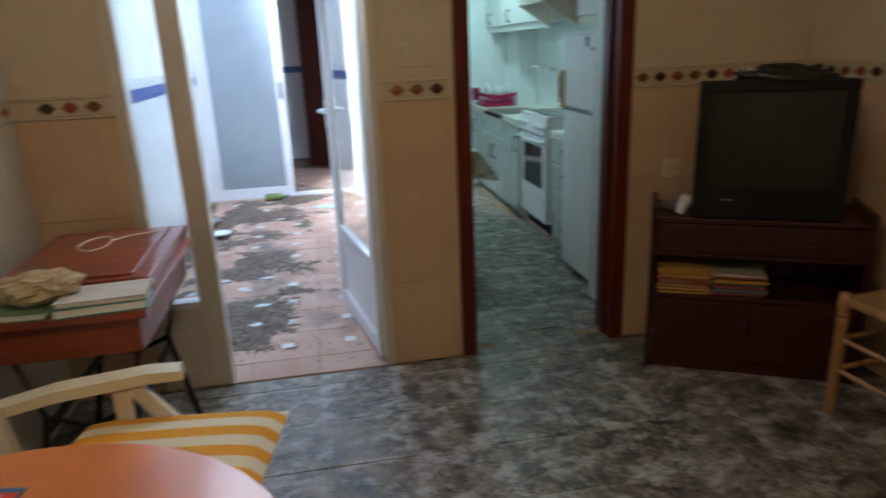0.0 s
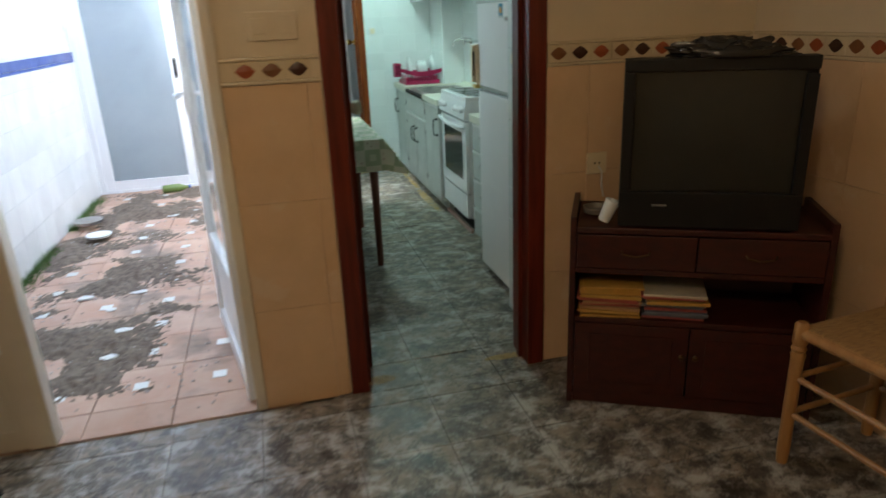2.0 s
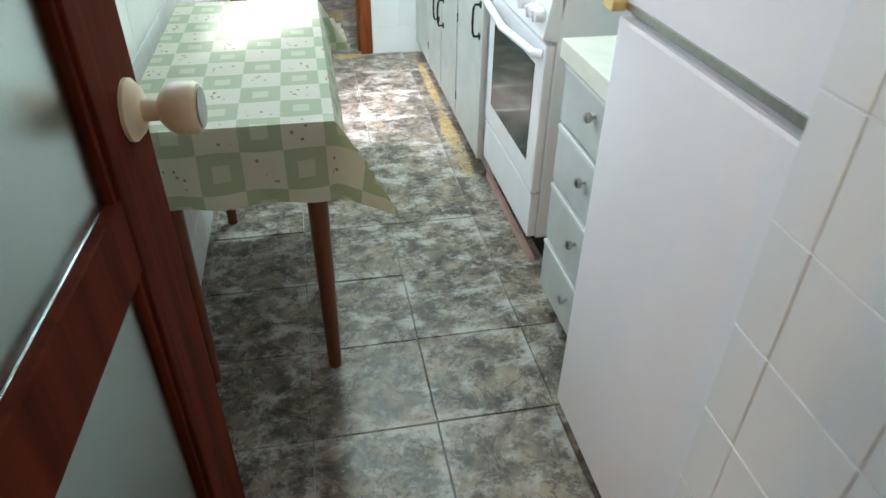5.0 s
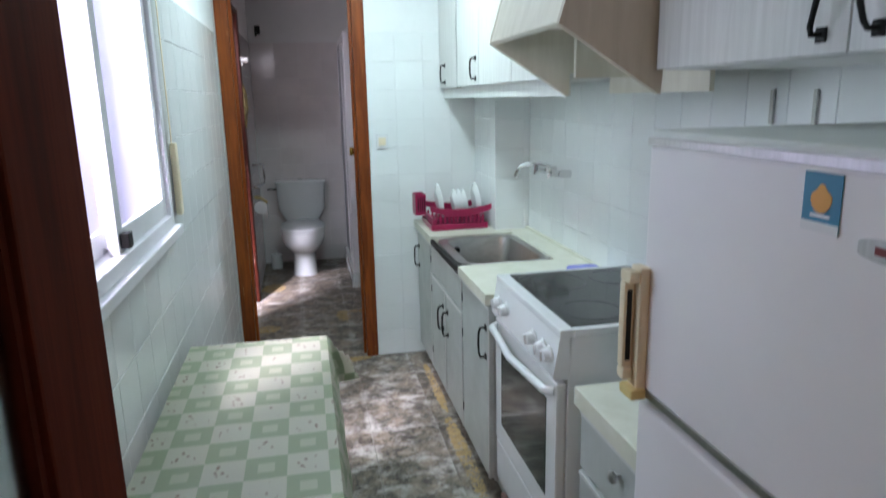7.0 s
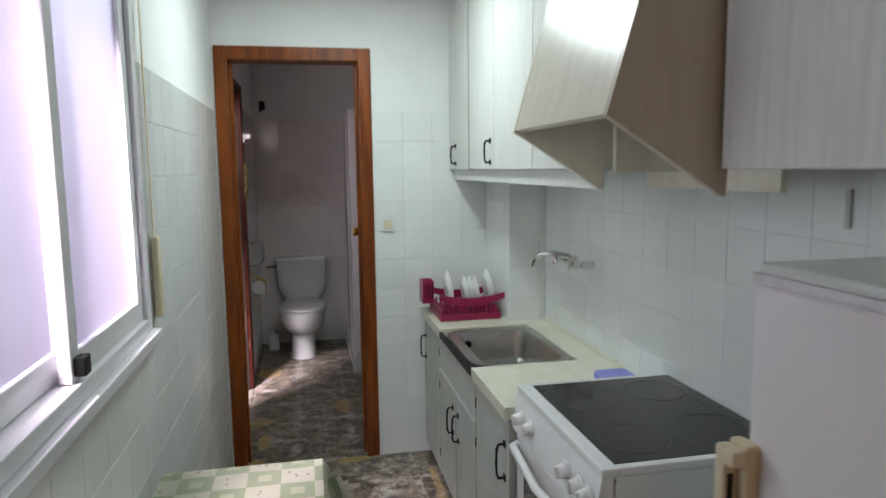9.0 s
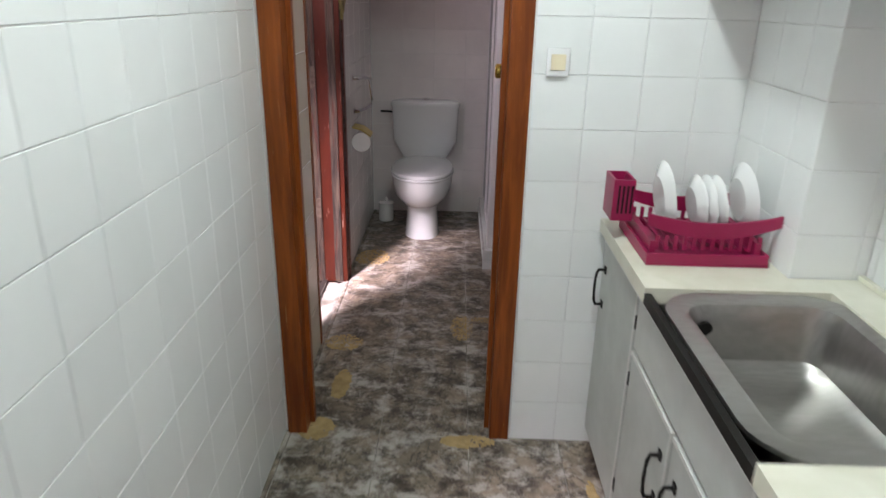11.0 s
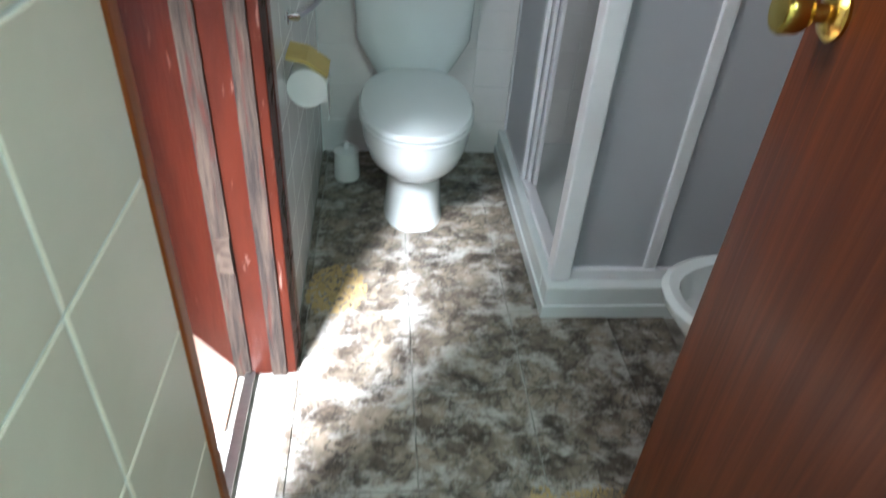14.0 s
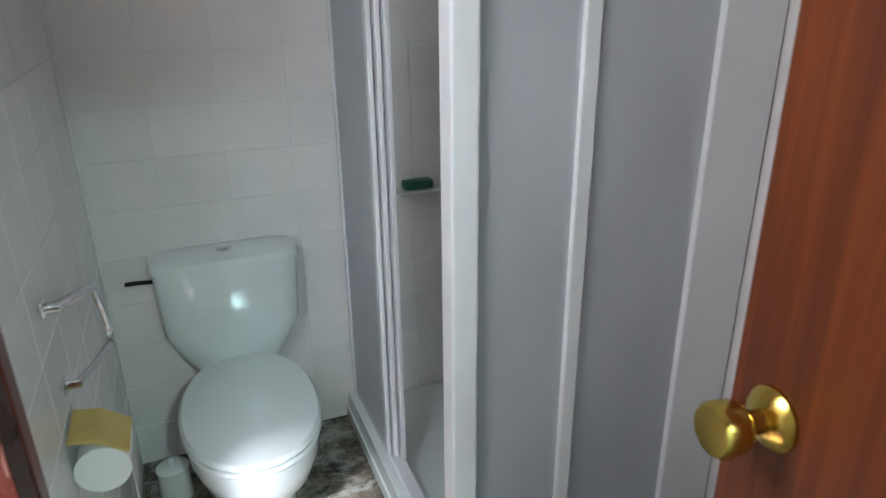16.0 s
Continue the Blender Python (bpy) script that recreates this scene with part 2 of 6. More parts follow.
def box(x0, y0, z0, x1, y1, z1, bev=0.0):
    bm = bmesh.new()
    bx(bm, x0, y0, z0, x1, y1, z1, bev)
    return bm


def boxes(*rows, bev=0.0):
    bm = bmesh.new()
    for r in rows:
        bx(bm, *r, bev)
    return bm


def cyl(bm, p0, p1, r0, r1=None, seg=16):
    p0, p1 = Vector(p0), Vector(p1)
    d = p1 - p0
    m = Matrix.Translation((p0 + p1) / 2) @ d.to_track_quat("Z", "Y").to_matrix().to_4x4()
    bmesh.ops.create_cone(bm, cap_ends=True, segments=seg, radius1=r0, radius2=r0 if r1 is None else r1, depth=d.length, matrix=m)


def rod(p0, p1, r0, r1=None, seg=16):
    bm = bmesh.new()
    cyl(bm, p0, p1, r0, r1, seg)
    return bm


def tube(bm, pts, r, seg=8):
    pts = [Vector(p) for p in pts]
    rings = []
    for i, p in enumerate(pts):
        d = (pts[min(i + 1, len(pts) - 1)] - pts[max(i - 1, 0)]).normalized()
        q = d.to_track_quat("Z", "Y")
        rings.append([bm.verts.new(p + q @ Vector((r * math.cos(a), r * math.sin(a), 0)))
                      for a in (math.tau * k / seg for k in range(seg))])
    for a, b in zip(rings, rings[1:]):
        for k in range(seg):
            bm.faces.new((a[k], a[(k + 1) % seg], b[(k + 1) % seg], b[k]))
    bm.faces.new(rings[0][::-1])
    bm.faces.new(rings[-1])


def pipe(pts, r, seg=8):
    bm = bmesh.new()
    tube(bm, pts, r, seg)
    return bm


def lathe(profile, m=Matrix(), seg=24, sx=1.0, sy=1.0):
    """Turns a profile of (radius, height) about z, then places it by m."""
    bm = bmesh.new()
    rings = []
    for r, z in profile:
        rings.append([bm.verts.new(m @ Vector((sx * r * math.cos(math.tau * k / seg), sy * r * math.sin(math.tau * k / seg), z)))
                      for k in range(seg)])
    for a, b in zip(rings, rings[1:]):
        for k in range(seg):
            bm.faces.new((a[k], a[(k + 1) % seg], b[(k + 1) % seg], b[k]))
    bm.faces.new(rings[0][::-1])
    bm.faces.new(rings[-1])
    return bm


def prism(outline, lo, hi, axis="y"):
    """An outline of (a, b) pushed along an axis: x takes (y, z), y takes (x, z), z takes (x, y)."""
    bm = bmesh.new()
    put = {"x": lambda a, b, c: (c, a, b), "y": lambda a, b, c: (a, c, b), "z": lambda a, b, c: (a, b, c)}[axis]
    A = [bm.verts.new(put(a, b, lo)) for a, b in outline]
    B = [bm.verts.new(put(a, b, hi)) for a, b in outline]
    n = len(A)
    bm.faces.new(A)
    bm.faces.new(B[::-1])
    for k in range(n):
        bm.faces.new((A[k], A[(k + 1) % n], B[(k + 1) % n], B[k]))
    bmesh.ops.recalc_face_normals(bm, faces=bm.faces)
    return bm


def part(name, bm, material, parent=None, label="", smooth=False):
    me = bpy.data.meshes.new(name)
    bmesh.ops.recalc_face_normals(bm, faces=bm.faces)
    base = Vector()
    o = parent
    while o:
        base += o.location
        o = o.parent
    if base.length:
        bmesh.ops.translate(bm, verts=bm.verts, vec=-base)
    bm.to_mesh(me)
    bm.free()
    me.materials.append(material)
    if smooth:
        me.shade_smooth()
        me.set_sharp_from_angle(angle=radians(40))
    ob = new(name, me)
    ob.parent = parent
    if label:
        ob["label"] = label
    return ob


def thing(name, label, category, base=(0, 0, 0), group=""):
    e = new(name)
    e.location = base
    e.empty_display_size = 0.1
    return tagged(e, label, category, group)


def setting(name, bm, material, label, category):
    return tagged(part(name, bm, material), label, category, kind="structure")


TILE_MESH = {}


def tile_mesh(w, h, d, material):
    key = (round(w, 4), round(h, 4), d, material.name)
    if key not in TILE_MESH:
        me = bpy.data.meshes.new("tile")
        c = min(0.0012, w / 4, h / 4)
        vs = [(x * w / 2, y * h / 2, 0) for x, y in ((-1, -1), (1, -1), (1, 1), (-1, 1))]
        vs += [(x * w / 2, y * h / 2, d - c) for x, y in ((-1, -1), (1, -1), (1, 1), (-1, 1))]
        vs += [(x * (w / 2 - c), y * (h / 2 - c), d) for x, y in ((-1, -1), (1, -1), (1, 1), (-1, 1))]
        fs = [(8, 9, 10, 11)]
        for a in (0, 4):
            fs += [(a + k, a + (k + 1) % 4, a + 4 + (k + 1) % 4, a + 4 + k) for k in range(4)]
        me.from_pydata(vs, [], fs)
        me.materials.append(material)
        TILE_MESH[key] = me
    return TILE_MESH[key]


def cut(rect, hole):
    a, b, c, d = rect
    e, f, g, h = hole
    if e >= b or f <= a or g >= d or h <= c:
        return [rect]
    out = []
    if e > a:
        out.append((a, e, c, d))
    if f < b:
        out.append((f, b, c, d))
    m0, m1 = max(a, e), min(b, f)
    if g > c:
        out.append((m0, m1, c, g))
    if h < d:
        out.append((m0, m1, h, d))
    return out


def tiles(parent, axis, at, side, u0, u1, v0, v1, tu, tv, material, holes=(), joint=0.002, thick=0.0028, ou=0.0, ov=0.0, name="tile", wobble=0.0):
    """Tiles on the plane axis = at, facing side (+1 or -1), from (u0, v0) to (u1, v1), each an object of its own."""
    if axis == "x":
        rot = Matrix(((0, 0, side), (side, 0, 0), (0, 1, 0))).to_4x4()
        put = lambda u, v: (at, u, v)
    elif axis == "y":
        rot = Matrix(((-side, 0, 0), (0, 0, side), (0, 1, 0))).to_4x4()
        put = lambda u, v: (u, at, v)
    else:
        rot = Matrix.Identity(4)
        put = lambda u, v: (u, v, at)
    rng = random.Random(7)
    i0, j0 = math.floor((u0 - ou) / tu), math.floor((v0 - ov) / tv)
    for i in range(i0, math.ceil((u1 - ou) / tu)):
        for j in range(j0, math.ceil((v1 - ov) / tv)):
            a, c = max(u0, ou + i * tu), max(v0, ov + j * tv)
            b, d = min(u1, ou + (i + 1) * tu), min(v1, ov + (j + 1) * tv)
            todo = [(a, b, c, d)]
            for h in holes:
                todo = [q for r in todo for q in cut(r, h)]
            for a, b, c, d in todo:
                w, h = b - a - joint, d - c - joint
                if w < 0.008 or h < 0.008:
                    continue
                ob = new(name, tile_mesh(w, h, thick, material))
                tilt = pose(0, 0, rng.uniform(-wobble, wobble) * 0.3, rng.uniform(-wobble, wobble) * 40, rng.uniform(-wobble, wobble) * 40, 0)
                ob.matrix_basis = Matrix.Translation(put((a + b) / 2, (c + d) / 2)) @ rot @ tilt
                ob.parent = parent


# ---- plan ----
YL = -3.775   # living side of the wall with the kitchen door
YK = -3.64    # kitchen side of it
XR = 1.52     # kitchen right wall
XL = -1.60    # living and patio outer wall
YW = 2.50     # wall behind the toilet
YP = 0.13     # patio end, sliding doors
H = 2.43
LR, LB = 1.66, -8.2

# ---- structure ----
floor = setting("floor", boxes((XL - 0.2, LB - 0.2, -0.15, LR + 0.2, YL - 0.03, 0.0), (-0.02, YL - 0.03, -0.15, LR + 0.2, YW + 0.2, 0.0)), M_GROUT_F,
                "worn grey-brown stone tile floor with pale stains", "floor")
patio_ground = setting("patio_ground", box(XL - 0.2, YL - 0.03, -0.16, -0.02, YW + 0.2, -0.012), M_GROUT_F,
                       "dirty terracotta patio floor strewn with debris", "ground")

ceiling = setting("ceiling", boxes((XL - 0.2, LB - 0.2, H, LR + 0.2, YL, H + 0.15), (-0.14, YL, H, LR + 0.2, YW + 0.2, H + 0.15),
                                   (XL - 0.2, YP, H + 0.001, -0.14, YW + 0.2, H + 0.15)), M_PAINT,
                  "plain white painted ceiling", "ceiling")

# living room wall with the patio door and the kitchen door
KD0, KD1 = 0.115, 0.755     # clear kitchen doorway
PD0, PD1, PDH = -1.245, -0.263, 2.08
wall_living = setting("wall_1", boxes((XL, YL, 0, PD0, YK, H), (PD0, YL, PDH, PD1, YK, H), (PD1, YL, 0, 0.05, YK, H),
                                      (0.05, YL, 2.10, 0.82, YK, H), (0.82, YL, 0, LR, YK, H)), M_CREAM,
                      "cream painted wall over beige tiled dado", "wall")
wall_left = setting("wall_2", box(XL - 0.15, LB, 0, XL, YL, H), M_PEEL, "cream wall with peeling damp paint", "wall")
wall_lright = setting("wall_3", box(LR, LB, 0, LR + 0.15, YL, H), M_CREAM, "cream painted wall over beige tiled dado", "wall")
wall_lback = setting("wall_4", box(XL - 0.15, LB - 0.15, 0, LR + 0.15, LB, H), M_CREAM, "plain cream painted wall", "wall")
# kitchen left wall with its window
W0, W1, WZ0, WZ1 = -2.62, -1.54, 1.10, 2.06
wall_kleft = setting("wall_5", boxes((-0.14, YK, 0, 0, W0, H), (-0.14, W0, 0, 0, W1, WZ0), (-0.14, W0, WZ1, 0, W1, H), (-0.14, W1, 0, 0, 0.0, H)), M_PAINT,
                     "white wall with glazed tiles to shoulder height", "wall")
wall_kright = setting("wall_6", box(XR, YK, 0, XR + 0.14, 0, H), M_PAINT, "white wall with glazed tiles", "wall")
wall_stub = setting("wall_7", box(0.885, YK, 0, XR, -3.23, H), M_PAINT, "short white tiled wall beside the fridge", "wall")
D0, D1, DH = 0.07, 0.69, 2.04
wall_back = setting("wall_8", boxes((0.75, 0, 0, XR + 0.14, 0.12, H), (-0.14, 0, DH + 0.06, 0.75, 0.12, H), (-0.14, 0, 0, 0.012, 0.12, DH + 0.06)), M_PAINT,
                    "white wall with glazed tiles and a doorway", "wall")
wall_column = setting("column", box(1.345, -0.42, 0, XR, 0, H), M_PAINT, "square white tiled corner column", "column")
# vestibule and bathroom
V0, V1, VH = 0.60, 1.31, 2.04
wall_vest = setting("wall_9", boxes((-0.14, 0.12, 0, 0.0, V0, H), (-0.14, V0, VH + 0.04, 0.0, V1, H), (-0.14, V1, 0, -0.005, YW, H)), M_PAINT,
                    "tiled wall with an outside doorway", "wall")
wall_wc = setting("wall_10", box(XL, YW, 0, XR + 0.14, YW + 0.14, H), M_PAINT, "pale tiled bathroom wall behind the toilet", "wall")
wall_bright = setting("wall_11", box(XR, 0.12, 0, XR + 0.14, YW, H), M_PAINT, "pale tiled bathroom wall", "wall")
# patio
wall_patio = setting("wall_12", boxes((XL - 0.15, YL, 0, XL, YW + 0.14, 3.6)), M_PATIOW, "damp-stained white patio wall with tiles below", "wall")
wall_upper = setting("wall_13", boxes((-0.14, YL, H + 0.15, 0.0, YP, 3.6), (XL, YL - 0.12, H + 0.15, 0, YL, 3.6), (XL, YP + 0.02, H + 0.15, 0, YP + 0.14, 3.6)), M_PATIOW,
                     "plain white wall above the patio", "wall")

# ---- doors and windows ----


def casing(name, label, x0, x1, y0, y1, z, w, material, lip=0.012):
    """A door frame round an opening from x0 to x1 in a wall from y0 to y1."""
    d = tagged(new(name), label, "door frame", kind="structure")
    part("jamb", box(x0 - w, y0 - lip, 0, x0, y1 + lip, z + w, 0.004), material, d)
    part("jamb", box(x1, y0 - lip, 0, x1 + w, y1 + lip, z + w, 0.004), material, d)
    part("head", box(x0, y0 - lip, z, x1, y1 + lip, z + w, 0.004), material, d)
    part("door_stop", boxes((x0, y0 + 0.05, 0, x0 + 0.015, y0 + 0.075, z), (x1 - 0.015, y0 + 0.05, 0, x1, y0 + 0.075, z)), material, d)
    return d


door_frame_1 = casing("door_frame_1", "dark red-brown wooden frame of the kitchen doorway", 0.115, 0.755, YL, YK, 2.03, 0.065, M_DARKWOOD, 0.018)
door_frame_2 = casing("door_frame_2", "worn orange-brown wooden frame with chipped varnish", 0.075, 0.69, 0.0, 0.12, 2.04, 0.063, M_FRAMEO)


def knob(name, at, axis, material, parent, label, size=1.0):
    """A turned door knob with its rose, pointing along axis."""
    q = Vector(axis).to_track_quat("Z", "Y").to_matrix().to_4x4()
    m = Matrix.Translation(at) @ q @ Matrix.Scale(size, 4)
    rose = part("rose", lathe([(0.031, 0), (0.031, 0.004), (0.024, 0.011), (0.012, 0.014), (0.011, 0.032)], m), material, parent, label, True)
    part(name, lathe([(0.014, 0.030), (0.021, 0.036), (0.0255, 0.044), (0.0265, 0.062), (0.023, 0.067), (0.004, 0.068)], m), material, parent, label, True)
    return rose


# kitchen door leaf, open into the kitchen: stiles, rails and rippled panes
kl = thing("door", "open dark brown kitchen door with rippled glass panes", "door", (0.0, 0.0, 0.0))
LW, LT = 0.70, 0.038
part("stile", box(0, -LT / 2, 0.01, 0.09, LT / 2, 2.02, 0.004), M_LEAF, kl)
part("stile", box(LW - 0.15, -LT / 2, 0.01, LW, LT / 2, 2.02, 0.004), M_LEAF, kl)
for z0, z1 in ((0.01, 0.26), (0.80, 0.90), (1.44, 1.52), (1.92, 2.02)):
    part("rail", box(0.09, -LT / 2 + 0.002, z0, LW - 0.15, LT / 2 - 0.002, z1, 0.003), M_LEAF, kl)
for z0, z1 in ((0.26, 0.80), (0.90, 1.44), (1.52, 1.92)):
    pn = part("pane", box(0.092, -0.003, z0 + 0.001, LW - 0.152, 0.003, z1 - 0.001), M_RIPPLE, kl, "rippled glass")
    part("glazing_bead", boxes((0.09, -0.012, z0, 0.10, 0.012, z1), (LW - 0.16, -0.012, z0, LW - 0.15, 0.012, z1)), M_LEAF, pn)
for s in (-1, 1):
    knob("knob", (LW - 0.055, s * LT / 2, 0.965), (0, s, 0), M_IVORY, kl, "yellowed cream knob with grey cap", 1.2)
part("knob_cap", rod((LW - 0.055, -LT / 2 - 0.0815, 0.965), (LW - 0.055, -LT / 2 - 0.083, 0.965), 0.024), M_STEEL, kl)
kl.matrix_basis = pose(0.135, YK + 0.02, 0, 0, 0, 86.7)

# bathroom door leaf, open into the bathroom
bl = thing("door", "open varnished brown bathroom door with a round brass knob", "door")
part("leaf", box(0, -0.02, 0.012, 0.71, 0.02, 2.03, 0.003), M_DOORO, bl)
for s in (-1, 1):
    knob("knob", (0.65, s * 0.02, 1.125), (0, s, 0), M_BRASS, bl, "polished brass knob", 1.05)
part("latch_plate", box(0.709, -0.012, 1.02, 0.712, 0.012, 1.13), M_BRASS, bl)
for z in (0.25, 1.02, 1.78):
    h = part("hinge", rod((-0.006, 0.022, z), (-0.006, 0.022, z + 0.09), 0.006), M_BRASS, bl, "tarnished hinge")
bl.matrix_basis = pose(0.715, 0.135, 0, 0, 0, 83.5)
# mortice plate on the frame
sp = tagged(new("strike_plate"), "rusty steel strike plate with three screws", "strike plate", kind="structure")
part("plate", box(0.686, 0.075, 0.98, 0.6885, 0.105, 1.13), mat("rusty_steel", (0.12, 0.07, 0.05), (0.2, 0.13, 0.1), 30, 0.6, 0.6), sp)
for z in (1.0, 1.055, 1.11):
    part("screw", rod((0.6855, 0.09, z), (0.6845, 0.09, z), 0.005), M_STEEL, sp)

# kitchen window: aluminium sliding sashes with frosted panes
win = tagged(new("window_1"), "white aluminium sliding window with frosted panes", "window", kind="structure")
part("window_frame", boxes((-0.07, W0, WZ0, 0.012, W0 + 0.035, WZ1), (-0.07, W1 - 0.035, WZ0, 0.012, W1, WZ1), (-0.07, W0 + 0.035, WZ0, 0.012, W1 - 0.035, WZ0 + 0.035),
                           (-0.07, W0 + 0.035, WZ1 - 0.035, 0.012, W1 - 0.035, WZ1), bev=0.003), M_ALU, win)
part("window_sill", box(-0.03, W0 - 0.03, WZ0 - 0.03, 0.03, W1 + 0.03, WZ0 - 0.001, 0.004), M_ALU, win)
part("blind_box", box(0.001, W0 - 0.05, WZ1 + 0.001, 0.035, W1 + 0.04, WZ1 + 0.09, 0.005), M_ALU, win, "white roller blind box")


def sash(y0, y1, x):
    s = part("sash", boxes((x - 0.012, y0, WZ0 + 0.036, x + 0.012, y0 + 0.045, WZ1 - 0.036), (x - 0.012, y1 - 0.045, WZ0 + 0.036, x + 0.012, y1, WZ1 - 0.036),
                           (x - 0.012, y0 + 0.045, WZ0 + 0.036, x + 0.012, y1 - 0.045, WZ0 + 0.09), (x - 0.012, y0 + 0.045, WZ1 - 0.09, x + 0.012, y1 - 0.045, WZ1 - 0.036), bev=0.003), M_ALU, win)
    p = part("pane", box(x - 0.003, y0 + 0.046, WZ0 + 0.091, x + 0.003, y1 - 0.046, WZ1 - 0.091), M_FROST, s, "frosted glass")
    p.visible_shadow = False


sash(W0 + 0.036, -2.03, -0.045)
sash(-2.11, W1 - 0.036, -0.012)
for z in (WZ0 + 0.065, WZ1 - 0.075):
    part("catch", box(0.0, -2.10, z - 0.018, 0.02, -2.065, z + 0.018, 0.003), M_BLACK, win, "black latch")
wb = thing("blind_strap_winder", "cream plastic strap winder on the tiled wall", "strap winder", (0.0, -1.465, 1.12))
part("cover", box(0.008, -1.485, 1.12, 0.026, -1.445, 1.34, 0.006), M_IVORY, wb)
part("strap", box(0.012, -1.472, 1.34, 0.014, -1.458, WZ1 + 0.02), M_IVORY, wb)

# ---- kitchen ----


def pull(name, a, b, out, parent, material=M_BLACK, r=0.0045):
    """A bowed handle between a and b, standing out along the vector out."""
    a, b, o = Vector(a), Vector(b), Vector(out)
    pts = [a, a + o * 0.8, a.lerp(b, 0.12) + o, a.lerp(b, 0.5) + o * 1.08, a.lerp(b, 0.88) + o, b + o * 0.8, b]
    ob = part(name, pipe(pts, r), material, parent, "", True)
    for p in (a, b):
        part("foot", box(p.x - 0.004, p.y - 0.010, p.z - 0.011, p.x + 0.004, p.y + 0.010, p.z + 0.011, 0.002), material, ob)
    return ob


CF = 0.985   # front of the worktop
# base units
def base_unit(y0, y1, fronts, label, top=0.752):
    u = thing("base_cabinet", label, "cabinet", (CF + 0.02, (y0 + y1) / 2, 0), "kitchen base units")
    part("body", box(CF + 0.036, y0 + 0.002, 0.07, XR - 0.01, y1 - 0.002, top), M_LAMG, u)
    part("plinth", box(CF + 0.07, y0 + 0.002, 0.0, XR - 0.03, y1 - 0.002, 0.07), M_LAMG, u)
    for z0, z1, kind, a, b in fronts:
        d = part("drawer_front" if kind == "drawer" else "door", box(CF + 0.016, a + 0.004, z0, CF + 0.035, b - 0.004, z1, 0.003), M_LAMG, u)
        part("edge_trim", boxes((CF + 0.013, a + 0.005, z1 - 0.012, CF + 0.016, b - 0.005, z1 - 0.002), (CF + 0.013, a + 0.005, z0 + 0.002, CF + 0.016, a + 0.013, z1 - 0.013)), M_LAM, d)
        if kind == "left":
            pull("handle", (CF + 0.016, b - 0.05, z1 - 0.20), (CF + 0.016, b - 0.05, z1 - 0.09), (-0.026, 0, 0), d)
        elif kind == "right":
            pull("handle", (CF + 0.016, a + 0.05, z1 - 0.20), (CF + 0.016, a + 0.05, z1 - 0.09), (-0.026, 0, 0), d)
        elif kind == "knob":
            m = Matrix.Translation((CF + 0.016, (a + b) / 2, (z0 + z1) / 2 + 0.02)) @ pose(0, 0, 0, 0, -90, 0)
            part("knob", lathe([(0.005, 0), (0.005, 0.010), (0.012, 0.014), (0.013, 0.022), (0.008, 0.026)], m, 12), M_STEEL, d, "small steel knob", True)
        if kind in ("left", "right"):
            e = a + 0.004 if kind == "left" else b - 0.004
            for z in (z0 + 0.08, z1 - 0.10):
                part("hinge", box(CF + 0.014, e - 0.006, z, CF + 0.02, e + 0.006, z + 0.035), M_BLACK, d, "rusty black hinge")
    return u


base_unit(-0.42, -0.004, [(0.08, 0.745, "left", -0.42, -0.02)], "pale grey base cabinet with one door and black handle")
base_unit(-1.10, -0.42, [(0.60, 0.745, "plain", -1.10, -0.42), (0.08, 0.59, "left", -1.10, -0.76), (0.08, 0.59, "right", -0.76, -0.42)],
          "pale grey sink cabinet with two doors", 0.60)
base_unit(-1.515, -1.10, [(0.08, 0.745, "right", -1.515, -1.10)], "pale grey base cabinet with worn wooden edge")
base_unit(-2.714, -2.30, [(z0, z1, "knob", -2.714, -2.30) for z0, z1 in ((0.60, 0.745), (0.43, 0.59), (0.25, 0.42), (0.08, 0.24))],
          "pale grey drawer unit with small steel knobs")

# worktop with the sink's cut-out
wt = thing("worktop", "cream stone worktop with stained edges", "worktop", (1.25, -0.75, 0.755))
SX0, SX1, SY0, SY1 = 1.0, 1.40, -1.10, -0.505
for r in ((CF, SY1, 0.755, 1.3385, -0.007, 0.793), (1.3385, SY1, 0.755, XR - 0.006, -0.427, 0.793), (SX1, SY0, 0.755, XR - 0.006, SY1, 0.793), (CF, -1.518, 0.755, XR - 0.006, SY0, 0.793)):
    part("slab", box(*r), M_TOP, wt)
part("edge_strip", box(CF, SY0, 0.755, SX0, SY1, 0.780), M_BLACK, wt, "dark stained edge strip")
part("upstand", boxes((XR - 0.02, -1.518, 0.7935, XR - 0.007, -0.425, 0.805)), M_TOP, wt)
wt2 = thing("worktop", "short cream worktop piece over the drawers", "worktop", (1.25, -2.3, 0.755))
part("slab", box(CF, -2.715, 0.755, XR - 0.006, -2.295, 0.80, 0.003), M_TOP, wt2)


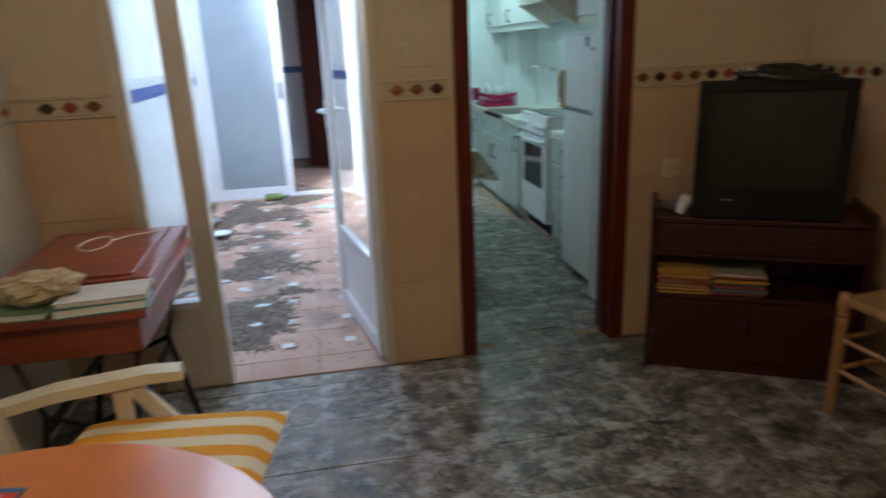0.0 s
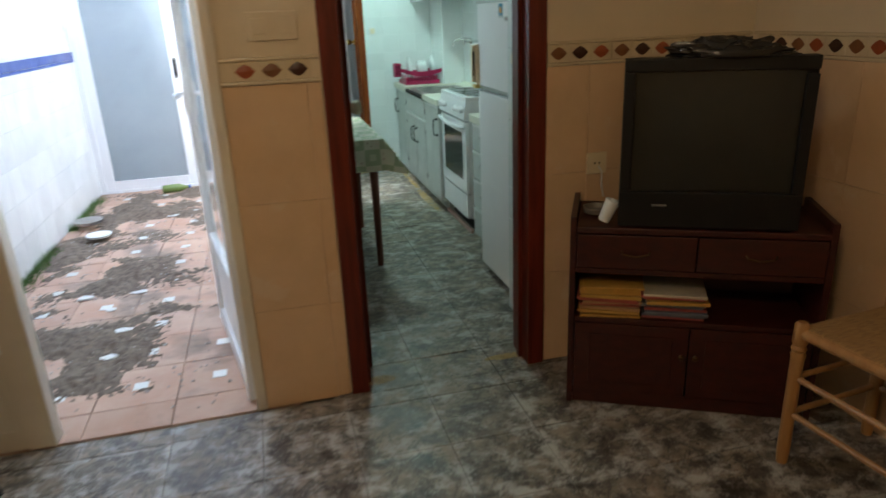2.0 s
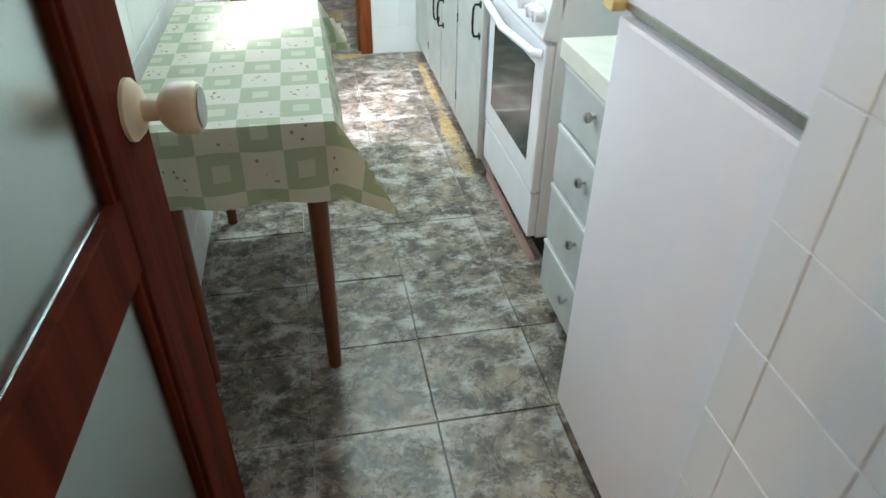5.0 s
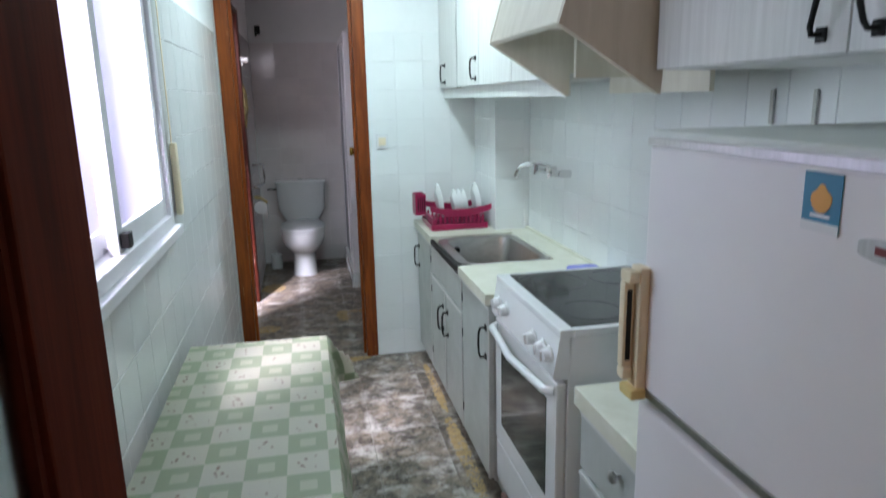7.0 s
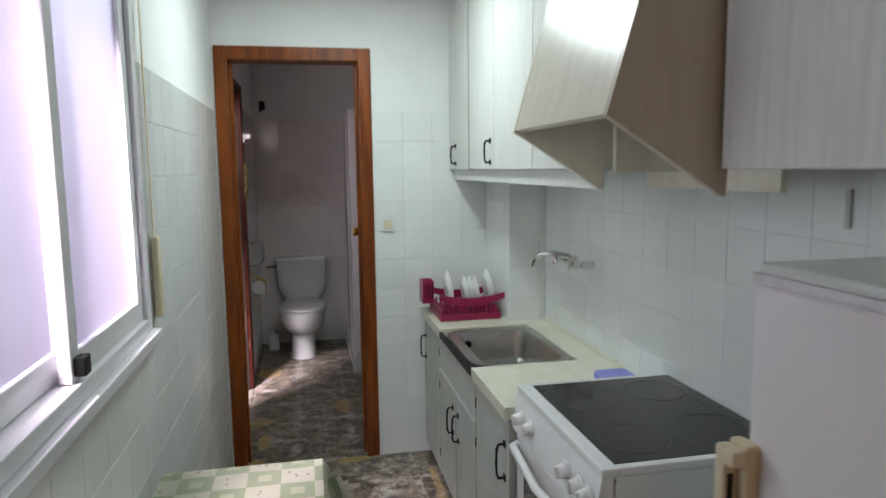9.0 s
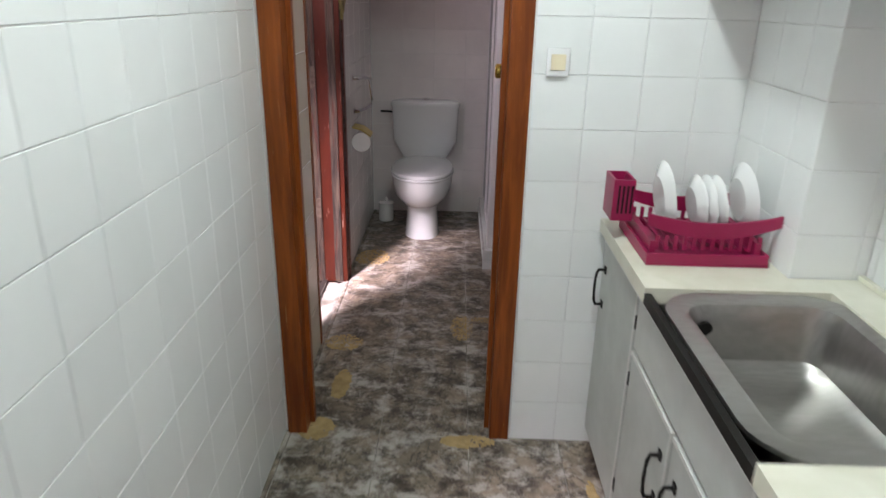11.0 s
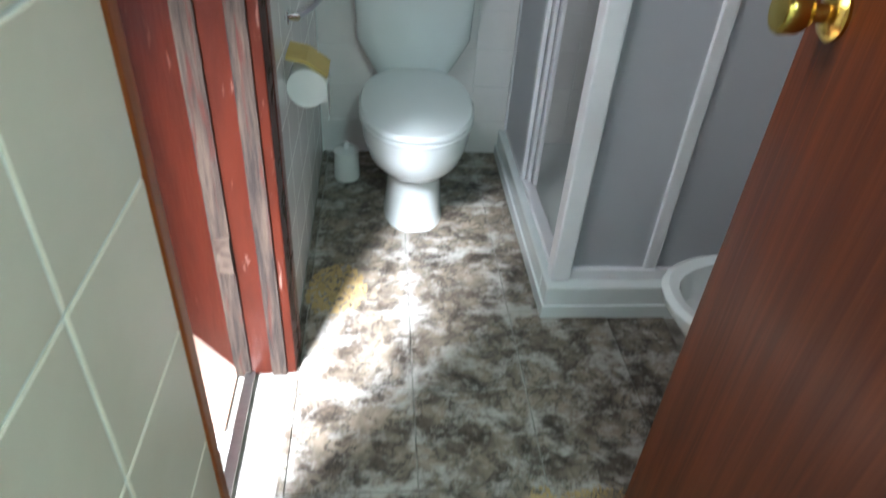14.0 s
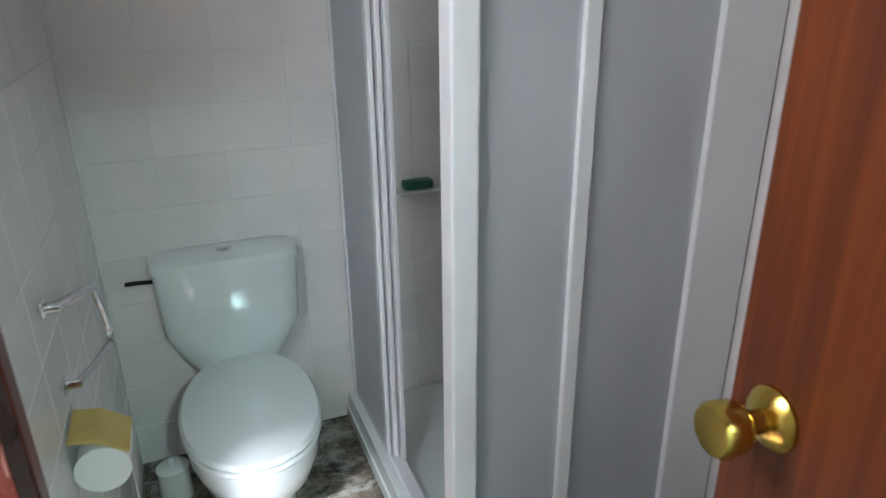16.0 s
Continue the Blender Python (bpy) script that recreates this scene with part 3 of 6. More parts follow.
def dish_bowl(x0, x1, y0, y1, top, deep, r, rings):
    """A pressed bowl with rounded corners, as one skin with a rim."""
    bm = bmesh.new()
    loops = []
    cx, cy = (x0 + x1) / 2, (y0 + y1) / 2
    for off, z in rings:
        hx, hy, rr = (x1 - x0) / 2 + off, (y1 - y0) / 2 + off, max(0.006, r + off)
        lp = []
        for sx, sy, a0 in ((1, 1, 0), (-1, 1, 90), (-1, -1, 180), (1, -1, 270)):
            for k in range(7):
                a = radians(a0 + 15 * k)
                lp.append(bm.verts.new((cx + sx * (hx - rr) + rr * math.cos(a), cy + sy * (hy - rr) + rr * math.sin(a), z)))
        loops.append(lp)
    n = len(loops[0])
    for a, b in zip(loops, loops[1:]):
        for k in range(n):
            bm.faces.new((a[k], a[(k + 1) % n], b[(k + 1) % n], b[k]))
    bm.faces.new(loops[-1])
    return bm


sk = thing("sink", "brushed steel sink with one deep bowl", "sink", (1.2, -0.8, 0.75))
part("bowl", dish_bowl(1.05, 1.37, -1.05, -0.56, 0.79, 0.16, 0.06,
                       [(0.048, 0.780), (0.048, 0.788), (0.012, 0.788), (0.0, 0.783), (-0.008, 0.75), (-0.02, 0.66), (-0.045, 0.64), (-0.12, 0.632)]), M_STEEL, sk, "", True)
dr = part("drain", lathe([(0.04, 0.634), (0.036, 0.638), (0.022, 0.636), (0.02, 0.62)], Matrix.Translation((1.21, -0.93, 0))), M_STEEL, sk, "", True)
part("drain_hole", rod((1.21, -0.93, 0.6365), (1.21, -0.93, 0.638), 0.02), M_BLACK, dr)
part("overflow", rod((1.10, -0.585, 0.735), (1.10, -0.577, 0.736), 0.016), M_BLACK, sk)

tp = thing("wall_tap", "chrome wall-mounted mixer tap with swan spout", "tap", (XR - 0.006, -0.86, 1.13))
part("body", rod((XR - 0.05, -0.99, 1.13), (XR - 0.05, -0.78, 1.13), 0.014), M_CHROME, tp, "", True)
for y in (-0.97, -0.80):
    part("inlet", rod((XR - 0.006, y, 1.13), (XR - 0.05, y, 1.13), 0.017), M_CHROME, tp, "", True)
    w = part("valve", rod((XR - 0.05, y, 1.13), (XR - 0.095, y, 1.137), 0.014), M_CHROME, tp, "", True)
    bmh = bmesh.new()
    for k in range(4):
        a = math.tau * k / 4 + 0.5
        cyl(bmh, (XR - 0.10, y, 1.137), (XR - 0.10, y + 0.026 * math.cos(a), 1.137 + 0.026 * math.sin(a)), 0.007, seg=8)
    part("handle", bmh, M_CHROME, w, "", True)
part("spout", pipe([(XR - 0.05, -0.88, 1.135), (XR - 0.07, -0.87, 1.158), (XR - 0.12, -0.84, 1.168), (XR - 0.17, -0.80, 1.155), (XR - 0.185, -0.785, 1.125), (XR - 0.187, -0.78, 1.105)], 0.009), M_CHROME, tp, "", True)

# dish rack with plates
rk = thing("dish_rack", "magenta plastic dish rack on its drip tray", "dish rack", (1.17, -0.22, 0.793))
RX0, RX1, RY0, RY1 = 1.0, 1.315, -0.37, -0.08
part("drip_tray", boxes((RX0 + 0.02, RY0, 0.794, RX1, RY1, 0.800), (RX0 + 0.02, RY0, 0.800, RX1, RY0 + 0.008, 0.825), (RX0 + 0.02, RY1 - 0.008, 0.800, RX1, RY1, 0.825),
                        (RX0 + 0.02, RY0 + 0.008, 0.800, RX0 + 0.028, RY1 - 0.008, 0.825), (RX1 - 0.008, RY0 + 0.008, 0.800, RX1, RY1 - 0.008, 0.825), bev=0.002), M_MAGENTA, rk)
for s, yy in ((-1, RY0 + 0.03), (1, RY1 - 0.03)):
    n = 13
    up = [(RX0 + 0.02 + (RX1 - RX0 + 0.01) * k / n, 0.895 + 0.022 * (2 * k / n - 1) ** 2) for k in range(n + 1)]
    dn = [(x, z - 0.028 - 0.012 * math.sin(math.pi * k / n)) for k, (x, z) in enumerate(up)]
    bmr = prism(up + dn[::-1], yy - 0.004, yy + 0.004, "y")
    part("rim", bmr, M_MAGENTA, rk)
    for k in range(12):
        x = RX0 + 0.045 + 0.0225 * k
        part("slat", boxes((x, yy - 0.003, 0.825, x + 0.009, yy + 0.003, 0.862)), M_MAGENTA, rk)
for k in range(11):
    x = RX0 + 0.05 + 0.024 * k
    part("slat", box(x, RY0 + 0.034, 0.826, x + 0.007, RY1 - 0.034, 0.832), M_MAGENTA, rk)
for x in (RX0 + 0.03, RX1 - 0.03):
    part("leg", box(x, RY0 + 0.02, 0.80, x + 0.015, RY1 - 0.02, 0.85), M_MAGENTA, rk)
ch = part("cutlery_holder", boxes((RX0 - 0.035, -0.20, 0.85, RX0 - 0.029, -0.10, 0.96), (RX0 + 0.015, -0.20, 0.85, RX0 + 0.021, -0.10, 0.96),
                                  (RX0 - 0.029, -0.20, 0.85, RX0 + 0.015, -0.194, 0.96), (RX0 - 0.029, -0.106, 0.85, RX0 + 0.015, -0.10, 0.96), (RX0 - 0.029, -0.194, 0.85, RX0 + 0.015, -0.106, 0.856)), M_MAGENTA, rk)
for k in range(4):
    part("slot", box(RX0 - 0.022 + 0.011 * k, -0.2012, 0.87, RX0 - 0.017 + 0.011 * k, -0.2005, 0.945), M_BLACK, ch)
first = None
for i, (x, rr) in enumerate(((1.075, 0.092), (1.16, 0.075), (1.185, 0.075), (1.21, 0.075), (1.275, 0.092))):
    m = Matrix.Translation((x, -0.225, 0.832 + rr)) @ pose(0, 0, 0, 0, 82, 0)
    p = tagged(part("plate", lathe([(0.002, 0), (rr * 0.6, 0.0), (rr * 0.65, 0.004), (rr * 0.98, 0.016), (rr, 0.019), (rr * 0.97, 0.020), (rr * 0.62, 0.008), (0.002, 0.005)], m, 28), M_PLATE, None, "", True),
               "large white plate standing in the dish rack" if rr > 0.08 else "small white plate standing in the dish rack", "plate", "plates in the rack")

sp_ = thing("dish_cloth", "folded lavender-blue cleaning cloth on the worktop", "cloth", (1.42, -1.36, 0.793))
bmc = dish_bowl(1.36, 1.48, -1.43, -1.31, 0.8, 0.02, 0.02, [(-0.004, 0.794), (0.0, 0.800), (0.001, 0.812), (-0.004, 0.820), (-0.02, 0.824)])
part("fabric", bmc, mat("lavender_cloth", (0.26, 0.27, 0.66), (0.20, 0.21, 0.55), 30, 0.9, bump=0.6, bscale=120), sp_, "", True)

# cooker
SF, SYA, SYB = 1.018, -2.108, -1.528
st = thing("cooker", "white freestanding cooker with black ceramic hob", "cooker", (1.27, (SYA + SYB) / 2, 0))
part("body", box(SF + 0.03, SYA, 0.10, XR - 0.01, SYB, 0.845, 0.004), M_ENAMEL, st)
part("plinth", box(SF + 0.07, SYA + 0.01, 0.0, XR - 0.03, SYB - 0.01, 0.10), M_BLACK, st, "dark recessed plinth")
part("floor_rail", box(SF + 0.02, SYA, 0.0, SF + 0.035, SYB, 0.028), mat("pink_stained_rail", (0.50, 0.33, 0.28), (0.42, 0.26, 0.22), 12, 0.6), st)
part("top_frame", boxes((SF + 0.005, SYA - 0.002, 0.845, SF + 0.045, SYB + 0.002, 0.866), (SF + 0.045, SYA - 0.002, 0.845, XR - 0.012, SYA + 0.02, 0.866),
                        (SF + 0.045, SYB - 0.02, 0.845, XR - 0.012, SYB + 0.002, 0.866), bev=0.004), M_ENAMEL, st)
hob = part("hob", box(SF + 0.046, SYA + 0.021, 0.846, XR - 0.015, SYB - 0.021, 0.8665), M_BLACKGL, st, "black ceramic glass hob")
M_RING = mat("grey_hob_print", (0.10, 0.10, 0.10), (0.12, 0.12, 0.12), 9, 0.2)
for (x, y, r) in ((1.17, -1.97, 0.085), (1.17, -1.67, 0.105), (1.39, -1.97, 0.105), (1.39, -1.67, 0.085)):
    bmr = bmesh.new()
    tube(bmr, [(x + r * math.cos(math.tau * k / 40), y + r * math.sin(math.tau * k / 40), 0.8666) for k in range(41)], 0.0012, 4)
    part("cooking_ring", bmr, M_RING, hob)
# sloping control panel
part("control_panel", prism([(SF + 0.006, 0.846), (SF - 0.012, 0.735), (SF + 0.03, 0.725), (SF + 0.04, 0.846)], SYA, SYB, "y"), M_ENAMEL, st)
for k, y in enumerate((-1.60, -1.68, -1.79, -1.94, -2.02, -2.07)):
    if k == 2:
        continue
    m = Matrix.Translation((SF - 0.004, y, 0.79)) @ pose(0, 0, 0, 0, -99, 0)
    kn = part("control_knob", lathe([(0.024, 0), (0.024, 0.004), (0.019, 0.008), (0.017, 0.024), (0.012, 0.027)], m, 18), M_ENAMEL, st, "white round knob", True)
    bmg = bmesh.new()
    bx(bmg, -0.015, -0.004, 0.022, 0.015, 0.004, 0.033, 0.002)
    bmesh.ops.transform(bmg, matrix=m, verts=bmg.verts)
    part("grip", bmg, M_ENAMEL, kn)
od = part("oven_door", box(SF, SYA + 0.004, 0.265, SF + 0.029, SYB - 0.004, 0.715, 0.006), M_ENAMEL, st)
part("oven_window", box(SF - 0.0015, SYA + 0.075, 0.345, SF + 0.002, SYB - 0.075, 0.645, 0.001), M_OVENGL, od, "dark oven glass")
part("handle", pipe([(SF, SYA + 0.02, 0.69), (SF - 0.022, SYA + 0.035, 0.69), (SF - 0.040, (SYA + SYB) / 2, 0.683), (SF - 0.022, SYB - 0.035, 0.69), (SF, SYB - 0.02, 0.69)], 0.012, 10), M_ENAMEL, od, "white bowed bar", True)
part("drawer_front", box(SF + 0.002, SYA + 0.004, 0.105, SF + 0.029, SYB - 0.004, 0.258, 0.004), M_ENAMEL, st)

# fridge
FX, FYA, FYB, FH, FS = 0.912, -3.208, -2.721, 1.40, 0.985
fr = thing("fridge", "old white two-door fridge with rusty edges", "fridge", (1.2, -2.97, 0))
part("cabinet", box(FX + 0.055, FYA, 0.05, XR - 0.01, FYB, FH - 0.012, 0.006), M_FRIDGE, fr)
part("top", box(FX + 0.004, FYA - 0.002, FH - 0.012, XR - 0.01, FYB + 0.002, FH + 0.006, 0.006), mat("fridge_top", (0.62, 0.66, 0.62), (0.54, 0.58, 0.54), 6, 0.4, c3=(0.36, 0.30, 0.22), spot=0.7, sscale=14), fr)
for y in (FYA + 0.03, FYB - 0.07):
    part("foot", box(FX + 0.08, y, 0.004, FX + 0.12, y + 0.04, 0.05), M_BLACK, fr)
part("plinth", box(FX + 0.09, FYA + 0.01, 0.01, FX + 0.10, FYB - 0.01, 0.05), M_BLACK, fr)
d1 = part("door", box(FX, FYA, FS + 0.014, FX + 0.05, FYB, FH - 0.014, 0.008), M_FRIDGE, fr, "freezer door")
d2 = part("door", box(FX, FYA, 0.055, FX + 0.05, FYB, FS - 0.010, 0.008), M_FRIDGE, fr, "fridge door")
part("gasket", box(FX + 0.02, FYA + 0.004, FS - 0.010, FX + 0.05, FYB - 0.004, FS + 0.014), mat("grey_metal_strip", (0.45, 0.47, 0.47), (0.35, 0.37, 0.37), 20, 0.35, 0.7), fr)
for z in (FS + 0.006, FH - 0.016):
    part("edge_trim", box(FX - 0.003, FYA, z, FX + 0.02, FYB, z + 0.011), M_STEEL, d1, "grey metal trim")
hd = part("handle", boxes((FX - 0.034, FYB - 0.010, FS + 0.03, FX - 0.016, FYB + 0.012, FS + 0.05), (FX - 0.034, FYB - 0.022, FS + 0.19, FX - 0.016, FYB + 0.012, FS + 0.21),
                          (FX - 0.034, FYB - 0.006, FS + 0.05, FX - 0.016, FYB + 0.012, FS + 0.19), (FX - 0.016, FYB - 0.022, FS + 0.015, FX + 0.002, FYB + 0.012, FS + 0.215), bev=0.005), M_IVORY, d1, "yellowed plastic handle")
part("slot", box(FX - 0.029, FYB - 0.0068, FS + 0.062, FX - 0.021, FYB - 0.0058, FS + 0.178), M_BLACK, hd, "dark slot")
part("handle_foot", box(FX - 0.028, FYB - 0.03, FS + 0.002, FX - 0.002, FYB + 0.012, FS + 0.02, 0.004), mat("yellow_plastic", (0.70, 0.55, 0.22), None, 9, 0.4), hd)
stk = part("sticker", box(FX - 0.0015, -3.092, 1.318, FX - 0.0003, -3.042, 1.378), mat("blue_sticker", (0.02, 0.22, 0.38), None, 9, 0.5), d1, "blue sticker with an orange drop")
part("drop", prism([(-3.067 + 0.014 * math.sin(a) * (1 if math.cos(a) < 0.4 else 0.55), 1.352 + 0.015 * math.cos(a)) for a in (math.tau * k / 14 for k in range(14))], FX - 0.0022, FX - 0.0014, "x"),
     mat("orange_print", (0.75, 0.35, 0.05), None, 9, 0.5), stk)
part("white_band", box(FX - 0.0021, -3.092, 1.318, FX - 0.0015, -3.042, 1.328), M_ENAMEL, stk)
part("text_bar", boxes((FX - 0.0022, -3.08, 1.333, FX - 0.0016, -3.054, 1.336)), M_ENAMEL, stk)
bd = part("badge", prism([(-3.155 + 0.035 * max(-1, min(1, 1.25 * math.cos(a))), 1.315 + 0.011 * math.sin(a)) for a in (math.tau * k / 24 for k in range(24))], FX - 0.004, FX, "x"), M_STEEL, d1, "oval metal badge")
part("mark", boxes((FX - 0.0048, -3.168, 1.311, FX - 0.004, -3.14, 1.319)), mat("dark_red_print", (0.2, 0.02, 0.02), None, 9, 0.5), bd)

# upper cabinets and hood
UF, UZ0, UZ1 = 1.15, 1.505, 2.27
M_UP = M_LAM


def upper(y0, y1, doors, label):
    u = thing("wall_cabinet", label, "cabinet", ((UF + XR) / 2, (y0 + y1) / 2, UZ0), "kitchen wall units")
    part("body", box(UF + 0.022, y0 + 0.002, UZ0, XR - 0.008, y1 - 0.002, UZ1), M_UP, u)
    for a, b, hy, lean in doors:
        d = part("door", box(UF, a + 0.002, UZ0 + 0.002, UF + 0.02, b - 0.002, UZ1 - 0.002, 0.002), M_UP, u)
        if hy is not None:
            pull("handle", (UF, hy, UZ0 + 0.03), (UF, hy + lean, UZ0 + 0.115), (-0.024, 0, 0), d)
    return u


upper(-0.83, -0.425, [(-0.83, -0.425, -0.78, 0.0)], "white wood-grain wall cabinet with one door")
upper(-1.74, -0.83, [(-1.74, -1.285, None, 0), (-1.285, -0.83, None, 0.0)], "white wood-grain wall cabinet with two doors")
upper(-3.225, -2.30, [(-2.815, -2.30, -2.765, -0.025), (-3.225, -2.815, -2.865, 0.025)], "white wood-grain wall cabinet with two doors and black bow handles")
slim = thing("wall_cabinet", "narrow white wall cabinet beside the column", "cabinet", (1.25, -0.2, UZ0), "kitchen wall units")
part("body", box(UF + 0.022, -0.418, UZ0, 1.343, -0.006, UZ1), M_UP, slim)
sd = part("door", box(UF, -0.40, UZ0 + 0.002, UF + 0.02, -0.008, UZ1 - 0.002, 0.002), M_UP, slim)
pull("handle", (UF, -0.15, UZ0 + 0.03), (UF, -0.15, UZ0 + 0.115), (-0.024, 0, 0), sd)
# black filler stands in for the shade in the gap between cabinets
part("dark_gap", box(UF + 0.005, -0.428, UZ0, UF + 0.02, -0.402, UZ1), M_BLACK, slim)
setting("light_rail", boxes((UF + 0.02, -1.74, UZ0 - 0.05, UF + 0.04, -0.01, UZ0 - 0.001)), M_LAM, "white rail under the wall cabinets", "trim")
setting("bulkhead", boxes((UF + 0.035, -0.425, UZ1, 1.342, -0.004, H - 0.001), (UF + 0.035, YK + 0.42, UZ1 + 0.001, XR, -0.425, H - 0.001)), M_PAINT, "white boxed bulkhead over the wall cabinets", "bulkhead")
setting("cornice", boxes((UF + 0.018, -3.2, H - 0.03, UF + 0.034, -0.004, H - 0.001)), M_PAINT, "thin white ceiling moulding", "trim")

HA, HB = -2.285, -1.750
hoodt = thing("cooker_hood", "cream laminate cooker hood with a sloping front", "cooker hood", (1.2, -2.0, 1.45))
part("front_panel", prism([(0.938, 1.605), (0.955, 1.600), (1.185, 2.405), (1.168, 2.405)], HA + 0.017, HB - 0.017, "y"), M_HOOD, hoodt)
# side panel at HA is darker and browner than the one at HB
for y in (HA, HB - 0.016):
    part("side_panel", prism([(0.936, 1.602), (1.165, 1.457), (1.172, 1.457), (1.176, 1.52), (XR - 0.01, 1.52), (XR - 0.01, 2.40), (1.168, 2.40)], y, y + 0.016, "y"), mat("darker_brown_hood_side", (0.50, 0.42, 0.33), (0.44, 0.36, 0.28), 6, 0.35, stretch=(4, 4, 0.5)) if y == HA else M_HOOD, hoodt)
part("filter_panel", prism([(0.96, 1.640), (1.30, 1.640), (1.30, 1.655), (0.96, 1.655)], HA + 0.017, HB - 0.017, "y"), M_HOOD, hoodt)
part("back_panel", box(1.30, HA + 0.017, 1.46, 1.312, HB - 0.017, 1.64), M_HOOD, hoodt)
part("inner_divider", box(1.10, -1.99, 1.50, 1.30, -1.975, 1.64), M_HOOD, hoodt)
part("switch", rod((1.298, -1.90, 1.56), (1.285, -1.90, 1.56), 0.006), M_BLACK, hoodt)

# ceiling light
cl = thing("ceiling_light", "round opal glass ceiling light, switched on", "ceiling light", (0.64, -0.92, H))
part("base", rod((0.64, -0.92, H - 0.001), (0.64, -0.92, H - 0.02), 0.11), M_ENAMEL, cl)
sh = part("shade", lathe([(0.105, H - 0.02), (0.115, H - 0.035), (0.11, H - 0.055), (0.09, H - 0.068), (0.03, H - 0.073), (0.002, H - 0.074)], Matrix.Translation((0.64, -0.92, 0))), glow("opal_glass", (1, 1, 0.98), 1.2), cl, "", True)
sh.visible_shadow = False

# table with its cloth
TX0, TX1, TY0, TY1, TZ = 0.032, 0.437, -2.528, -1.628, 0.737
tb = thing("table", "narrow wooden kitchen table with red-brown legs", "table", (0.25, -2.08, 0))
M_LEG = mat("red_brown_leg_wood", (0.16, 0.040, 0.016), (0.10, 0.026, 0.012), 6, 0.4, stretch=(6, 6, 0.5))
part("tabletop", box(TX0 + 0.01, TY0 + 0.01, TZ - 0.03, TX1 - 0.01, TY1 - 0.01, TZ - 0.004, 0.004), M_LEG, tb)
part("apron", boxes((TX0 + 0.04, TY0 + 0.04, TZ - 0.11, TX1 - 0.04, TY0 + 0.055, TZ - 0.03), (TX0 + 0.04, TY1 - 0.055, TZ - 0.11, TX1 - 0.04, TY1 - 0.04, TZ - 0.03)), M_LEG, tb)
for x in (TX0 + 0.045, TX1 - 0.05):
    for y in (TY0 + 0.07, TY1 - 0.07):
        part("leg", rod((x, y, TZ - 0.03), (x, y, 0), 0.026, 0.017, 12), M_LEG, tb, "", True)


def cloth_mat():
    m = mat("green_check_oilcloth", (0.80, 0.80, 0.66), (0.74, 0.75, 0.60), 20, 0.35, bump=0.15, bscale=60)
    nt, L = m.node_tree, m.node_tree.links
    b = nt.nodes["Principled BSDF"]
    geo = nt.nodes.new("ShaderNodeTexCoord")
    uv = nt.nodes.new("ShaderNodeMapping")
    uv.inputs["Scale"].default_value = (12, 12, 1)
    L.new(geo.outputs["UV"], uv.inputs[0])
    ck = nt.nodes.new("ShaderNodeTexChecker")
    ck.inputs["Scale"].default_value = 1.0
    ck.inputs["Color1"].default_value = (0.84, 0.82, 0.68, 1)
    ck.inputs["Color2"].default_value = (0.54, 0.61, 0.40, 1)
    L.new(uv.outputs[0], ck.inputs["Vector"])
    # pale square inside each green square
    fr_ = nt.nodes.new("ShaderNodeVectorMath")
    fr_.operation = "FRACTION"
    L.new(uv.outputs[0], fr_.inputs[0])
    ab = nt.nodes.new("ShaderNodeVectorMath")
    ab.operation = "SUBTRACT"
    ab.inputs[1].default_value = (0.5, 0.5, 0)
    L.new(fr_.outputs[0], ab.inputs[0])
    a2 = nt.nodes.new("ShaderNodeVectorMath")
    a2.operation = "ABSOLUTE"
    L.new(ab.outputs[0], a2.inputs[0])
    sx = nt.nodes.new("ShaderNodeSeparateXYZ")
    L.new(a2.outputs[0], sx.inputs[0])
    mx = nt.nodes.new("ShaderNodeMath")
    mx.operation = "MAXIMUM"
    L.new(sx.outputs[0], mx.inputs[0])
    L.new(sx.outputs[1], mx.inputs[1])
    lt = nt.nodes.new("ShaderNodeMath")
    lt.operation = "LESS_THAN"
    lt.inputs[1].default_value = 0.20
    L.new(mx.outputs[0], lt.inputs[0])
    vo = nt.nodes.new("ShaderNodeTexVoronoi")
    vo.inputs["Scale"].default_value = 55
    L.new(geo.outputs["UV"], vo.inputs["Vector"])
    dot = nt.nodes.new("ShaderNodeMath")
    dot.operation = "LESS_THAN"
    dot.inputs[1].default_value = 0.22
    L.new(vo.outputs["Distance"], dot.inputs[0])
    near = nt.nodes.new("ShaderNodeMath")
    near.operation = "LESS_THAN"
    near.inputs[1].default_value = 0.32
    L.new(mx.outputs[0], near.inputs[0])
    both = nt.nodes.new("ShaderNodeMath")
    both.operation = "MULTIPLY"
    L.new(dot.outputs[0], both.inputs[0])
    L.new(near.outputs[0], both.inputs[1])
    gm = nt.nodes.new("ShaderNodeMath")
    gm.operation = "MULTIPLY"
    L.new(lt.outputs[0], gm.inputs[0])
    inv = nt.nodes.new("ShaderNodeMath")
    inv.operation = "SUBTRACT"
    inv.inputs[0].default_value = 1
    L.new(ck.outputs["Fac"], inv.inputs[1])
    L.new(inv.outputs[0], gm.inputs[1])
    x1 = nt.nodes.new("ShaderNodeMix")
    x1.data_type = "RGBA"
    L.new(gm.outputs[0], x1.inputs[0])
    L.new(ck.outputs["Color"], x1.inputs[6])
    x1.inputs[7].default_value = (0.74, 0.76, 0.58, 1)
    fl = nt.nodes.new("ShaderNodeMath")
    fl.operation = "MULTIPLY"
    L.new(both.outputs[0], fl.inputs[0])
